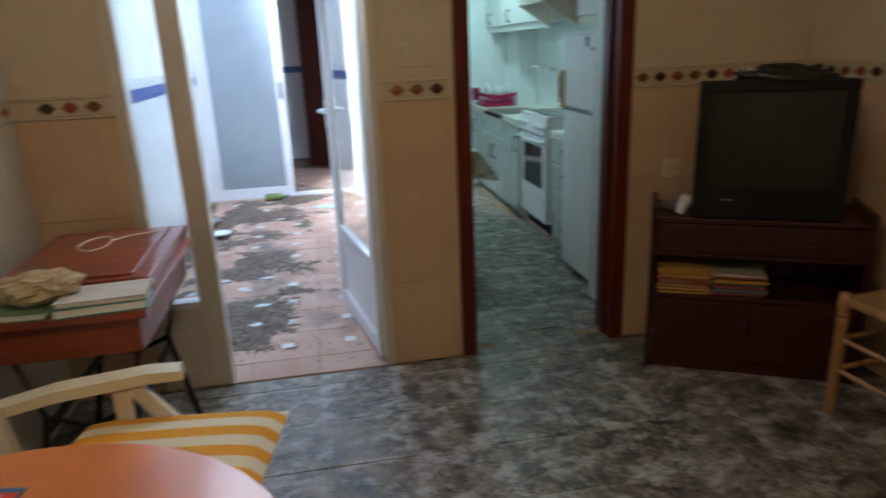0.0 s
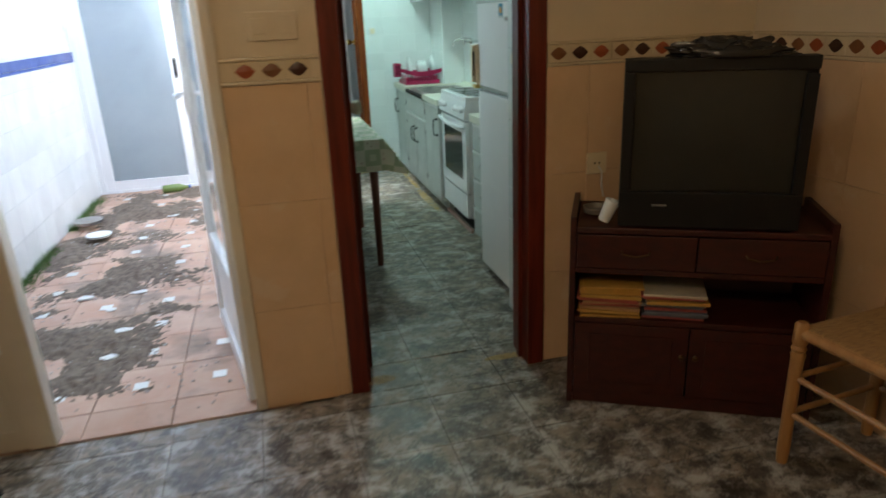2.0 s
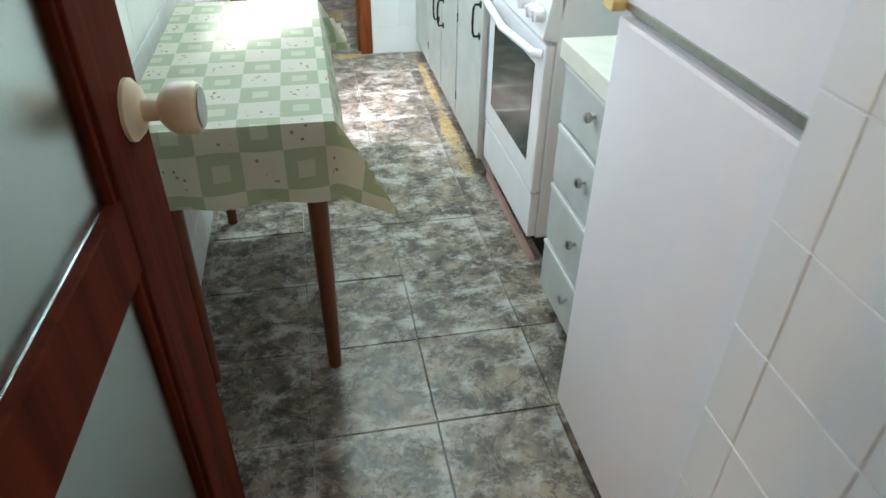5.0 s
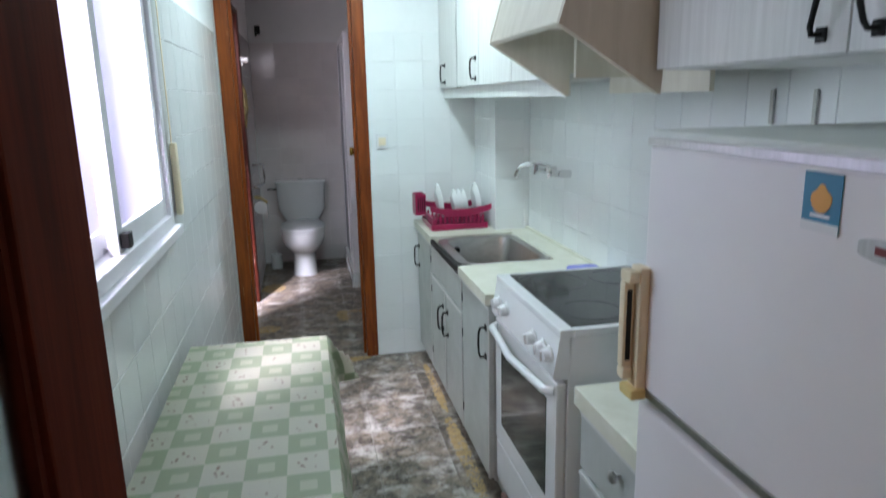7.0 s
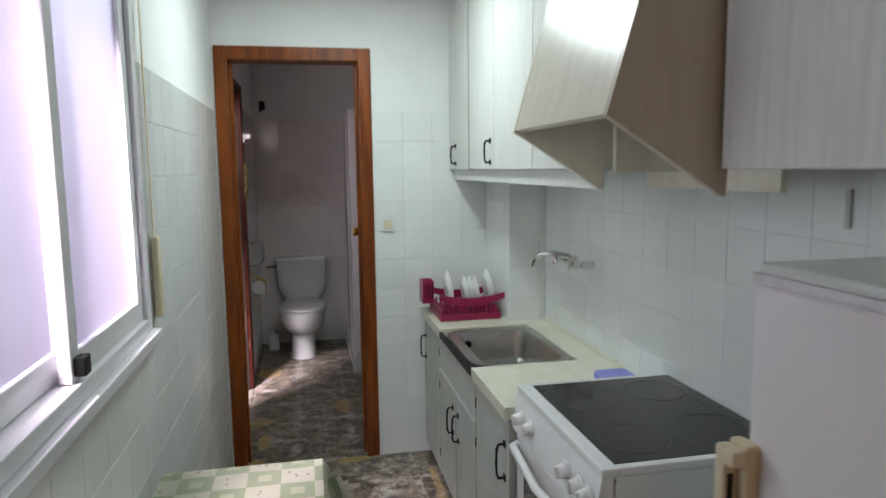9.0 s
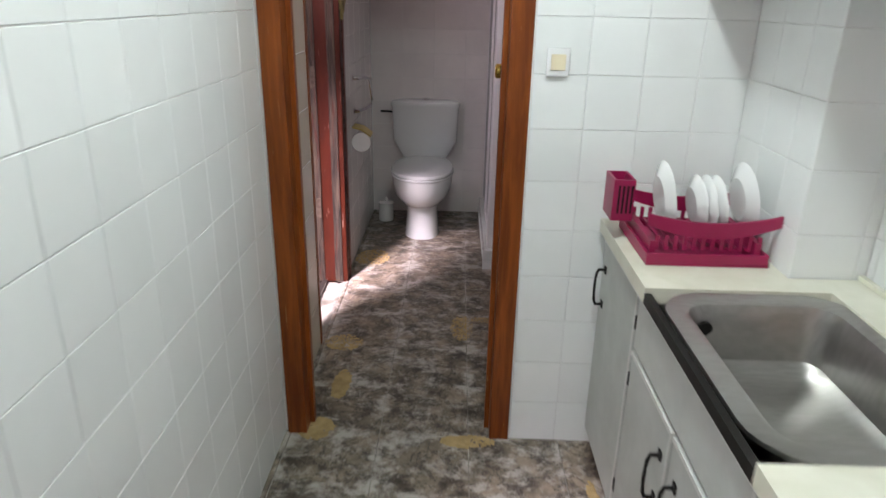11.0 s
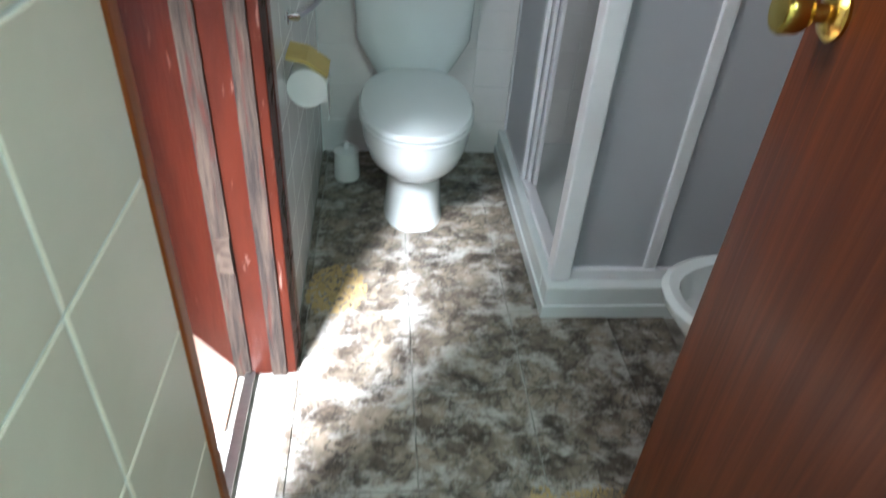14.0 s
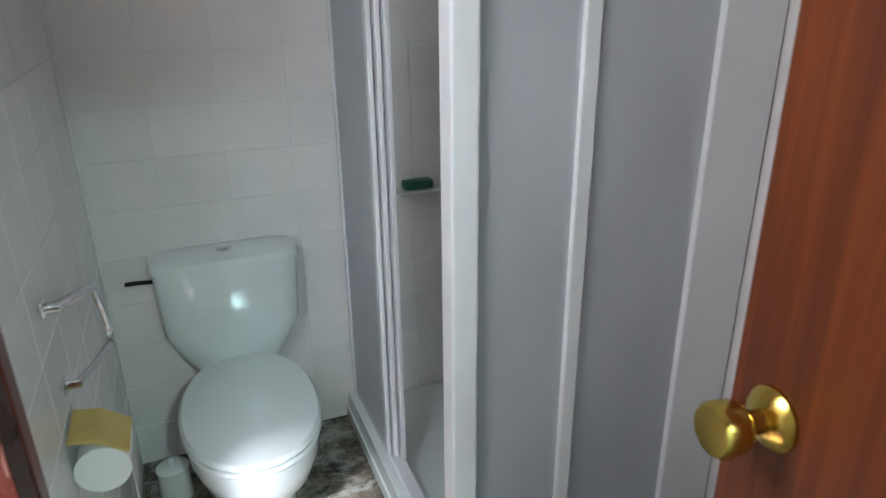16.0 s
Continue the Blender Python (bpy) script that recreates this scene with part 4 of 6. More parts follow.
    L.new(ck.outputs["Fac"], fl.inputs[1])
    x2 = nt.nodes.new("ShaderNodeMix")
    x2.data_type = "RGBA"
    L.new(fl.outputs[0], x2.inputs[0])
    L.new(x1.outputs[2], x2.inputs[6])
    x2.inputs[7].default_value = (0.45, 0.30, 0.20, 1)
    L.new(x2.outputs[2], b.inputs["Base Color"])
    return m


def tablecloth():
    """One sheet: flat on the top, hanging with soft folds past the free edges."""
    bm = bmesh.new()
    uvl = bm.loops.layers.uv.new("UVMap")
    nx, ny, drop = 34, 60, 0.17
    u0, u1, v0, v1 = TX0, TX1 + drop, TY0 - drop, TY1 + drop
    grid = {}
    for i in range(nx + 1):
        for j in range(ny + 1):
            u, v = u0 + (u1 - u0) * i / nx, v0 + (v1 - v0) * j / ny
            ox, oy = max(0, u - TX1), max(0, TY0 - v, v - TY1)
            sgn = -1 if v < TY0 else 1
            x, y = min(u, TX1), min(max(v, TY0), TY1)
            hang = math.hypot(ox, oy) if ox and oy else ox + oy
            fold = 0.008 * math.sin(u * 34 + v * 23) * min(1, hang / 0.1)
            corner = min(ox, oy)
            x += min(ox, 0.006) + (0.018 * ox / drop) + corner * 0.55 + (fold if ox else 0)
            y += sgn * (min(oy, 0.006) + 0.02 * oy / drop + corner * 0.35 + (fold if oy else 0))
            z = TZ - max(0, max(ox, oy) - 0.004) - corner * 0.12 + 0.0008 * math.sin(u * 40) * math.sin(v * 31)
            grid[i, j] = (bm.verts.new((x, y, z)), u, v)
    for i in range(nx):
        for j in range(ny):
            q = [grid[i, j], grid[i + 1, j], grid[i + 1, j + 1], grid[i, j + 1]]
            f = bm.faces.new([p[0] for p in q])
            for lp, p in zip(f.loops, q):
                lp[uvl].uv = (p[1], p[2])
    bmesh.ops.solidify(bm, geom=bm.faces[:], thickness=0.0015)
    return bm


tagged(part("tablecloth", tablecloth(), cloth_mat(), None, "", True), "green and cream checked oilcloth hanging over the table", "tablecloth")

# switches and sockets


def wall_switch(m, label, material=M_IVORY, w=0.08, h=0.08, rockers=1, socket=False):
    s = thing("socket" if socket else "light_switch", label, "socket" if socket else "light switch")
    part("plate", box(-w / 2, 0, -h / 2, w / 2, 0.009, h / 2, 0.003), material if socket or rockers > 1 else M_ENAMEL, s)
    for k in range(rockers):
        if socket:
            part("well", rod((0, 0.009, 0), (0, 0.0105, 0), 0.021), material, s)
            part("hole", boxes((-0.012, 0.0105, -0.003, -0.006, 0.0112, 0.003), (0.006, 0.0105, -0.003, 0.012, 0.0112, 0.003)), M_BLACK, s)
        else:
            c = (k - (rockers - 1) / 2) * w / rockers
            part("rocker", box(c - w / rockers * 0.32, 0.009, -h * 0.28, c + w / rockers * 0.32, 0.0125, h * 0.28, 0.002), material, s)
    s.matrix_basis = m
    return s


wall_switch(pose(0.823, -0.006, 1.233, 0, 0, 180), "small white light switch with an ivory rocker", w=0.062, h=0.075)
wall_switch(pose(0.885 - 0.006, -3.33, 1.16, 0, 0, 90), "ivory light switch on white tiles", w=0.06, h=0.075)
wall_switch(pose(-0.088, YL - 0.001, 1.33, 0, 0, 180), "cream double switch plate on a cream wall", M_CREAM, w=0.155, h=0.085, rockers=2)
wall_switch(pose(1.025, YL - 0.008, 0.80, 0, 0, 180), "cream wall socket with a plugged lead", M_IVORY, w=0.08, h=0.08, socket=True)
for z, y in ((1.42, -2.205), (1.42, -2.345)):
    hk = thing("wall_bracket", "short grey metal bracket on the tiles", "bracket", (XR - 0.006, y, z - 0.04))
    part("strip", box(XR - 0.012, y - 0.005, z - 0.04, XR - 0.0062, y + 0.005, z + 0.04), M_STEEL, hk)

# ---- patio ----
pdf = tagged(new("door_1"), "white aluminium patio door frame with a fixed side light", "patio door frame", kind="structure")
ya, yb = YL - 0.012, YL + 0.06
# white aluminium with the lamp's warm light put into a cream base colour
M_ALUW = mat("lamp_tinted_aluminium", (0.66, 0.60, 0.50), (0.62, 0.56, 0.46), 6, 0.4)
for a, b in ((PD0, PD0 + 0.045), (-1.055, -0.967), (PD1 - 0.035, PD1)):
    part("post", box(a, ya, 0, b, yb, PDH, 0.004), M_ALUW, pdf)
part("head", box(PD0 + 0.045, ya + 0.002, PDH - 0.06, PD1 - 0.035, yb - 0.002, PDH, 0.003), M_ALUW, pdf)
part("side_panel", boxes((PD0 + 0.046, ya + 0.01, 0.0, -1.056, yb - 0.01, 0.36), bev=0.002), M_ALUW, pdf)
part("panel_mould", boxes((-1.185, ya + 0.004, 0.07, -1.075, ya + 0.009, 0.08), (-1.185, ya + 0.004, 0.30, -1.075, ya + 0.009, 0.31), (-1.185, ya + 0.004, 0.081, -1.177, ya + 0.009, 0.299), (-1.083, ya + 0.004, 0.081, -1.075, ya + 0.009, 0.299)), M_ALUW, pdf)
part("rail", box(PD0 + 0.046, ya + 0.004, 0.361, -1.056, yb - 0.004, 0.39, 0.003), M_ALU, pdf)
pn = part("pane", box(PD0 + 0.047, 0.5 * (ya + yb) - 0.003, 0.391, -1.057, 0.5 * (ya + yb) + 0.003, PDH - 0.061), M_GLASS, pdf, "dusty clear glass")
pn.visible_shadow = False

pl = thing("patio_door", "open white aluminium glazed door with a low panel", "door")
W = 0.80
for x in (0, W - 0.065):
    part("stile", box(x, -0.02, 0.015, x + 0.065, 0.02, 2.0, 0.004), M_ALU, pl)
for z0, z1 in ((0.015, 0.10), (0.40, 0.47), (1.93, 2.0)):
    part("rail", box(0.065, -0.018, z0, W - 0.065, 0.018, z1, 0.003), M_ALU, pl)
part("lower_panel", box(0.066, -0.006, 0.101, W - 0.066, 0.006, 0.399), M_ALU, pl)
pn = part("pane", box(0.066, -0.003, 0.471, W - 0.066, 0.003, 1.929), M_GLASS, pl, "clear glass")
pn.visible_shadow = False
hd = part("handle", boxes((W - 0.045, 0.02, 0.98, W - 0.02, 0.028, 1.12), (W - 0.045, -0.028, 0.98, W - 0.02, -0.02, 1.12)), M_ALU, pl)
for s in (-1, 1):
    part("lever", pipe([(W - 0.032, s * 0.028, 1.07), (W - 0.032, s * 0.055, 1.07), (W - 0.05, s * 0.06, 1.07), (W - 0.14, s * 0.058, 1.068)], 0.010), M_ALU, hd, "", True)
pl.matrix_basis = pose(-0.305, YL + 0.045, 0, 0, 0, 100)

# sliding doors at the end of the patio
sl = tagged(new("door_2"), "white aluminium sliding doors, half open, with frosted glass", "sliding door", kind="structure")
part("track", box(XL, YP - 0.02, -0.012, -0.141, YP + 0.07, 0.022, 0.003), M_ALU, sl)
part("head", box(XL, YP - 0.02, 2.25, -0.141, YP + 0.07, H, 0.003), M_ALU, sl)
for a, b in ((XL, XL + 0.05), (-0.19, -0.141)):
    part("post", box(a, YP - 0.02, 0.022, b, YP + 0.07, 2.25, 0.003), M_ALU, sl)
for k, (x0, x1, y) in enumerate(((XL + 0.05, -0.80, YP + 0.005), (XL + 0.06, -0.86, YP + 0.045))):
    s = part("sash", boxes((x0, y - 0.015, 0.023, x0 + 0.07, y + 0.015, 2.24), (x1 - 0.075, y - 0.015, 0.023, x1, y + 0.015, 2.24),
                           (x0 + 0.07, y - 0.015, 0.023, x1 - 0.075, y + 0.015, 0.10), (x0 + 0.07, y - 0.015, 2.15, x1 - 0.075, y + 0.015, 2.24), bev=0.003), M_ALU, sl)
    part("pane", box(x0 + 0.071, y - 0.003, 0.101, x1 - 0.076, y + 0.003, 2.149), mat("milky_grey_pane", (0.33, 0.37, 0.40), (0.29, 0.33, 0.36), 1.5, 0.15), s, "milky grey glass")
    if k == 0:
        hp = part("pull_plate", box(x1 - 0.055, y - 0.019, 0.93, x1 - 0.02, y - 0.0155, 1.10, 0.002), M_STEEL, s)
        part("recess", box(x1 - 0.047, y - 0.0205, 0.95, x1 - 0.03, y - 0.0192, 1.08), M_BLACK, hp)

# outside door of the vestibule: frame, and the leaf open to the yard
d3 = tagged(new("door_frame_3"), "rotten dark red wooden frame of the outside doorway", "door frame", kind="structure")
part("jamb", box(-0.145, V1 - 0.045, 0, 0.012, V1 + 0.03, VH, 0.004), M_REDDOOR, d3, "red painted jamb, rotten below")
part("trim", box(-0.002, V1 + 0.031, 0, 0.014, V1 + 0.075, VH + 0.04, 0.004), M_DARKWOOD, d3)
part("rotten_edge", boxes((-0.143, V1 - 0.052, 0.0, -0.104, V1 - 0.0455, 1.9)), M_ROT, d3, "dark rotten strip")
part("rotten_edge", boxes((-0.05, V1 - 0.052, 0.0, -0.012, V1 - 0.044, 1.9)), M_ROT, d3, "splintered bare wood")
part("jamb", box(-0.145, V0, 0, 0.006, V0 + 0.025, VH, 0.003), M_FRAMEO, d3)
part("head", box(-0.145, V0, VH, 0.012, V1 + 0.03, VH + 0.035, 0.003), M_REDDOOR, d3)
part("threshold", box(-0.12, V0 + 0.026, 0.0, -0.095, V1 - 0.046, 0.009), M_STEEL, d3, "worn metal strip")
for z in (0.35, 0.98, 1.7):
    part("hinge", box(-0.138, V1 - 0.058, z, -0.106, V1 - 0.0525, z + 0.10), mat("rusty_hinge", (0.05, 0.03, 0.02), (0.11, 0.08, 0.06), 40, 0.7, 0.3), d3, "rusty hinge")
bmt = bmesh.new()
rng = random.Random(3)
for k in range(90):
    z = rng.uniform(0.0, 1.95)
    y = V1 + 0.030 + rng.uniform(-0.06, 0.002)
    cyl(bmt, (0.010, y, z), (0.014 + rng.uniform(0, 0.006), y + rng.uniform(-0.01, 0.01), z + rng.uniform(0.01, 0.05)), 0.0025, 0.0006, 5)
tagged(part("splinter", bmt, M_ROT, d3, "loose wood splinters"), kind="stuff")
rl = thing("outside_door", "open scuffed red wooden door with peeling edge", "door")
part("leaf", box(0, -0.02, 0.02, 0.70, 0.02, 2.02, 0.004), M_REDDOOR, rl)
part("edge_strip", box(-0.006, -0.021, 0.02, -0.0005, 0.021, 2.02), M_ROT, rl, "splintered bare edge")
knob("knob", (0.63, -0.02, 1.0), (0, -1, 0), M_BRASS, rl, "tarnished brass knob")
rl.matrix_basis = pose(-0.135, V1 - 0.025, 0, 0, 0, 137)
# foam patch and holder on the frame
fm = thing("foam_patch", "crumbling yellow foam filler stuck to the door frame", "filler", (0.0, V1 + 0.02, 1.30))
bmf = bmesh.new()
bmesh.ops.create_icosphere(bmf, subdivisions=4, radius=1)
for v in bmf.verts:
    p = v.co.copy()
    v.co = Vector((0.012 + 0.022 * p.x, V1 + 0.012 + 0.05 * p.y, 1.43 + 0.15 * p.z)) + p * 0.016 * noise.noise(p * 4)
part("foam", bmf, mat("yellow_foam", (0.42, 0.34, 0.12), (0.16, 0.12, 0.06), 14, 0.95, bump=1.0, bscale=40), fm, "", True)

# patio litter
bk = thing("bucket", "light blue plastic bucket behind the glass", "bucket", (-1.30, 0.42, 0))
part("body", lathe([(0.10, -0.005), (0.13, 0.22), (0.135, 0.22), (0.135, 0.235), (0.125, 0.235), (0.098, 0.01)], Matrix.Translation((-1.30, 0.42, 0))), mat("blue_plastic", (0.10, 0.32, 0.52), None, 6, 0.4), bk, "", True)
bt = thing("bottle", "green plastic bottle lying on the patio floor", "bottle", (-0.98, -0.05, 0.0))
q = Matrix.Translation((-1.08, -0.07, 0.035)) @ pose(0, 0, 0, 0, 90, 8)
part("body", lathe([(0.03, 0), (0.034, 0.01), (0.034, 0.14), (0.012, 0.19), (0.012, 0.21)], q), mat("green_plastic", (0.16, 0.22, 0.05), None, 6, 0.3), bt, "", True)
part("cap", lathe([(0.014, 0.21), (0.014, 0.23)], q), mat("blue_cap", (0.05, 0.12, 0.5), None, 6, 0.4), bt)
rng = random.Random(11)
for k in range(14):
    x, y = rng.uniform(-1.5, -0.2), rng.uniform(-3.2, 1.0)
    pcs = bmesh.new()
    n = rng.randint(5, 7)
    a0 = rng.random() * 6
    r = rng.uniform(0.03, 0.075)
    pts = [(x + r * rng.uniform(0.5, 1) * math.cos(a0 + math.tau * i / n), y + r * rng.uniform(0.3, 0.7) * math.sin(a0 + math.tau * i / n)) for i in range(n)]
    pcs.free()
    tagged(part("paper_scrap", prism(pts, 0.003, 0.006 + rng.random() * 0.006, "z"), M_PLATE), "crumpled white paper scrap on the dirty patio floor", "litter", "patio litter")
tagged(part("litter", prism([(-0.62, -0.55), (-0.40, -0.60), (-0.36, -0.50), (-0.52, -0.44)], 0.003, 0.012, "z"), mat("pale_blue_plastic", (0.35, 0.55, 0.68), (0.5, 0.6, 0.7), 20, 0.5)),
       "pale blue plastic wrapper on the patio floor", "litter", "patio litter")
pt = thing("pot_saucer", "white dish lying on the dirt", "dish", (-1.33, -1.3, 0))
part("dish", lathe([(0.03, 0.012), (0.075, 0.02), (0.082, 0.034), (0.076, 0.034), (0.03, 0.022)], Matrix.Translation((-1.33, -1.3, 0.01))), M_PLATE, pt, "", True)
pt = thing("pot_saucer", "grey dish lying on the dirt", "dish", (-1.47, -0.95, 0))
part("dish", lathe([(0.03, 0.02), (0.09, 0.03), (0.098, 0.05), (0.09, 0.05), (0.03, 0.03)], Matrix.Translation((-1.47, -0.95, 0.01))), M_STEEL, pt, "", True)


def mound(x0, x1, y0, y1, seed, high):
    bm = bmesh.new()
    nx, ny = 46, 60
    g = {}
    for i in range(nx + 1):
        for j in range(ny + 1):
            u, v = i / nx, j / ny
            x, y = x0 + (x1 - x0) * u, y0 + (y1 - y0) * v
            e = min(u * 5, (1 - u) * 5, v * 5, (1 - v) * 5, 1.0)
            h = noise.fractal(Vector((x * 2.2 + seed, y * 2.2, seed)), 1.0, 2.0, 5) * 0.5 + 0.06
            g[i, j] = bm.verts.new((x, y, max(-0.02, high * h * e + 0.012 * noise.noise(Vector((x * 45, y * 45, seed))) - 0.004)))
    for i in range(nx):
        for j in range(ny):
            bm.faces.new((g[i, j], g[i + 1, j], g[i + 1, j + 1], g[i, j + 1]))
    return bm


M_DIRT = mat("dry_leaf_dirt", (0.10, 0.072, 0.052), (0.20, 0.155, 0.12), 30, 0.95, bump=1.0, bscale=70, c3=(0.34, 0.30, 0.26), spot=0.62, sscale=22)
for k, (a, b, c, d) in enumerate(((-1.6, -0.75, -2.9, -1.2), (-1.6, -0.62, -1.5, 0.05), (-1.3, -0.3, -0.75, 0.05), (-0.85, -0.3, -2.75, -2.1), (-1.3, -0.7, -3.5, -2.75))):
    tagged(part("dirt_heap", mound(a, b, c, d, 3.1 * k, 0.085), M_DIRT, None, "", True), "thin heap of dry leaves and dirt on the patio", "dirt", kind="stuff")
bmv = bmesh.new()
rng = random.Random(5)
for k in range(900):
    x, y = rng.uniform(-1.58, -0.2), rng.uniform(-3.7, 1.4)
    s = rng.uniform(0.003, 0.012)
    bmesh.ops.create_cube(bmv, size=1, matrix=pose(x, y, 0.004, rng.uniform(-20, 20), rng.uniform(-20, 20), rng.uniform(0, 180)) @ Matrix.Diagonal((s, s * rng.uniform(0.4, 1.5), 0.004, 1)))
tagged(part("grit", bmv, mat("plaster_crumbs", (0.55, 0.53, 0.50), (0.25, 0.2, 0.16), 60, 0.9)), "plaster crumbs and leaf bits on the patio floor", "debris", kind="stuff")
# green tufts along the wall
bmv = bmesh.new()
for k in range(700):
    y = rng.choice((rng.uniform(-2.2, -1.4), rng.uniform(-1.0, -0.1)))
    x = XL + 0.01 + abs(rng.gauss(0, 0.03))
    h = rng.uniform(0.015, 0.06)
    a = rng.random() * 6.28
    p = Vector((x, y, 0.0))
    w = Vector((math.cos(a), math.sin(a), 0)) * 0.004
    t = p + Vector((rng.uniform(-0.02, 0.03), rng.uniform(-0.02, 0.02), h))
    bmv.faces.new([bmv.verts.new(v) for v in (p - w, p + w, t)])
tagged(part("weeds", bmv, mat("moss_green", (0.07, 0.14, 0.025), (0.10, 0.18, 0.04), 20, 0.8)), "small green weeds along the patio wall", "weeds", kind="stuff")

# ---- living room ----
rt = thing("round_table", "round orange laminate table with a plain edge", "table", (-1.0, -5.84, 0))
M_ORANGE = mat("orange_wood_laminate", (0.60, 0.19, 0.035), (0.52, 0.155, 0.028), 4, 0.32, bump=0.03, coat=0.2)
m0 = Matrix.Translation((-1.0, -5.84, 0))
part("tabletop", lathe([(0.43, 0.712), (0.443, 0.716), (0.446, 0.728), (0.442, 0.739), (0.434, 0.741), (0.002, 0.741)], m0, 64), M_ORANGE, rt, "", True)
part("column", lathe([(0.05, 0.06), (0.035, 0.12), (0.035, 0.70), (0.12, 0.711)], m0), M_LEG, rt, "", True)
for k in range(4):
    a = math.tau * k / 4 + 0.4
    part("foot", rod((-1.0, -5.84, 0.08), (-1.0 + 0.33 * math.cos(a), -5.84 + 0.33 * math.sin(a), 0.022), 0.03, 0.02), M_LEG, rt)


def text(body, size, m, material, parent, name="print"):
    cu = bpy.data.curves.new(name, "FONT")
    cu.body, cu.size, cu.extrude, cu.align_x = body, size, 0.0002, "LEFT"
    tmp = bpy.data.objects.new(name, cu)
    scene.collection.objects.link(tmp)
    me = bpy.data.meshes.new_from_object(tmp.evaluated_get(bpy.context.evaluated_depsgraph_get()))
    bpy.data.objects.remove(tmp)
    ob = new(name, me)
    me.materials.append(material)
    ob.parent = parent
    ob.matrix_basis = m
    return ob


mg = thing("leaflet", "blue advertising leaflet with red and orange prints", "leaflet")
MW, MH = 0.185, 0.26
part("paper", box(0, -MH, 0, MW, 0, 0.003), mat("blue_print_paper", (0.03, 0.13, 0.33), (0.02, 0.10, 0.27), 12, 0.4), mg)
M_RED, M_OR, M_YE = mat("red_print", (0.62, 0.05, 0.04), None, 9, 0.4), mat("orange_paper_print", (0.85, 0.25, 0.04), None, 9, 0.4), mat("lime_print", (0.55, 0.65, 0.05), None, 9, 0.4)
part("picture", box(0.006, -0.17, 0.0031, 0.062, -0.10, 0.0036), M_PLATE, mg, "white washing machine print")
part("picture", rod((0.034, -0.135, 0.0037), (0.034, -0.135, 0.0042), 0.019), M_BLACK, mg)
part("picture", box(0.13, -0.10, 0.0031, 0.17, -0.02, 0.0036), mat("grey_print", (0.4, 0.42, 0.45), None, 9, 0.4), mg)
part("picture", box(0.05, -0.25, 0.0031, 0.17, -0.19, 0.0036), M_PLATE, mg)
for (a, b, c, d, mm) in ((0.06, -0.082, 0.115, -0.062, M_OR), (0.06, -0.10, 0.10, -0.085, M_RED), (0.09, -0.16, 0.15, -0.135, M_OR), (0.085, -0.18, 0.14, -0.165, M_RED), (0.02, -0.21, 0.09, -0.19, M_OR),
                         (0.03, -0.182, 0.05, -0.172, M_YE), (0.14, -0.118, 0.165, -0.106, M_YE), (0.0, -0.062, 0.12, -0.054, M_RED)):
    part("print", box(a, b, 0.0038, c, d, 0.0043), mm, mg)
for s, size, x, y, mm in (("1000", 0.022, 0.012, -0.024, M_YE), ("GRAN", 0.022, 0.066, -0.024, M_PLATE), ("250", 0.026, 0.122, -0.036, M_PLATE)):
    text(s, size, Matrix.Translation((x, y, 0.0046)), mm, mg)
part("print", box(0.115, -0.045, 0.0031, 0.182, -0.012, 0.0037), M_RED, mg)
mg.matrix_basis = pose(-1.17, -5.48, 0.742, 0, 0, -12)

# plastic garden chair
pc = thing("garden_chair", "cream plastic reclining garden chair with slatted back", "chair")
M_CHAIR = mat("cream_resin", (0.70, 0.60, 0.42), (0.64, 0.54, 0.37), 6, 0.4, bump=0.05)
part("seat", box(-0.22, -0.22, 0.37, 0.24, 0.22, 0.40, 0.01), M_CHAIR, pc)
TB = pose(-0.20, 0, 0.38, 0, -9, 0)


def on_back(bm):
    bmesh.ops.transform(bm, matrix=TB, verts=bm.verts)
    return bm


part("backrest", on_back(boxes((-0.015, -0.25, 0.0, 0.015, -0.19, 0.68), (-0.015, 0.19, 0.0, 0.015, 0.25, 0.68), (-0.015, -0.19, 0.56, 0.015, 0.19, 0.68), (-0.015, -0.19, 0.0, 0.015, 0.19, 0.08), bev=0.008)), M_CHAIR, pc)
for k in range(5):
    y = -0.188 + 0.0765 * k
    part("slat", on_back(box(-0.012, y + 0.003, 0.08, 0.010, y + 0.0705, 0.56, 0.004)), M_CHAIR, pc)
for s in (-1, 1):
    part("armrest", prism([(-0.27, 0.555), (-0.10, 0.585), (0.12, 0.595), (0.20, 0.588), (0.205, 0.562), (0.12, 0.565), (-0.10, 0.555), (-0.27, 0.530)], s * 0.265 - 0.03, s * 0.265 + 0.03, "y"), M_CHAIR, pc, "", False)
    part("arm_support", boxes((0.03, s * 0.26 - 0.014, 0.40, 0.07, s * 0.26 + 0.014, 0.556), bev=0.005), M_CHAIR, pc)
    part("arm_support", prism([(0.06, 0.556), (0.10, 0.556), (0.20, 0.41), (0.15, 0.41)], s * 0.26 - 0.013, s * 0.26 + 0.013, "y"), M_CHAIR, pc)
    part("leg", prism([(0.20, 0.40), (0.24, 0.40), (-0.18, 0.0), (-0.23, 0.0)], s * 0.235 - 0.015, s * 0.235 + 0.015, "y"), M_CHAIR, pc)
    part("leg", prism([(-0.20, 0.40), (-0.16, 0.40), (0.26, 0.0), (0.21, 0.0)], s * 0.205 - 0.014, s * 0.205 + 0.014, "y"), M_CHAIR, pc)
pc.matrix_basis = pose(-1.086, -5.095, 0, 0, 0, 6)


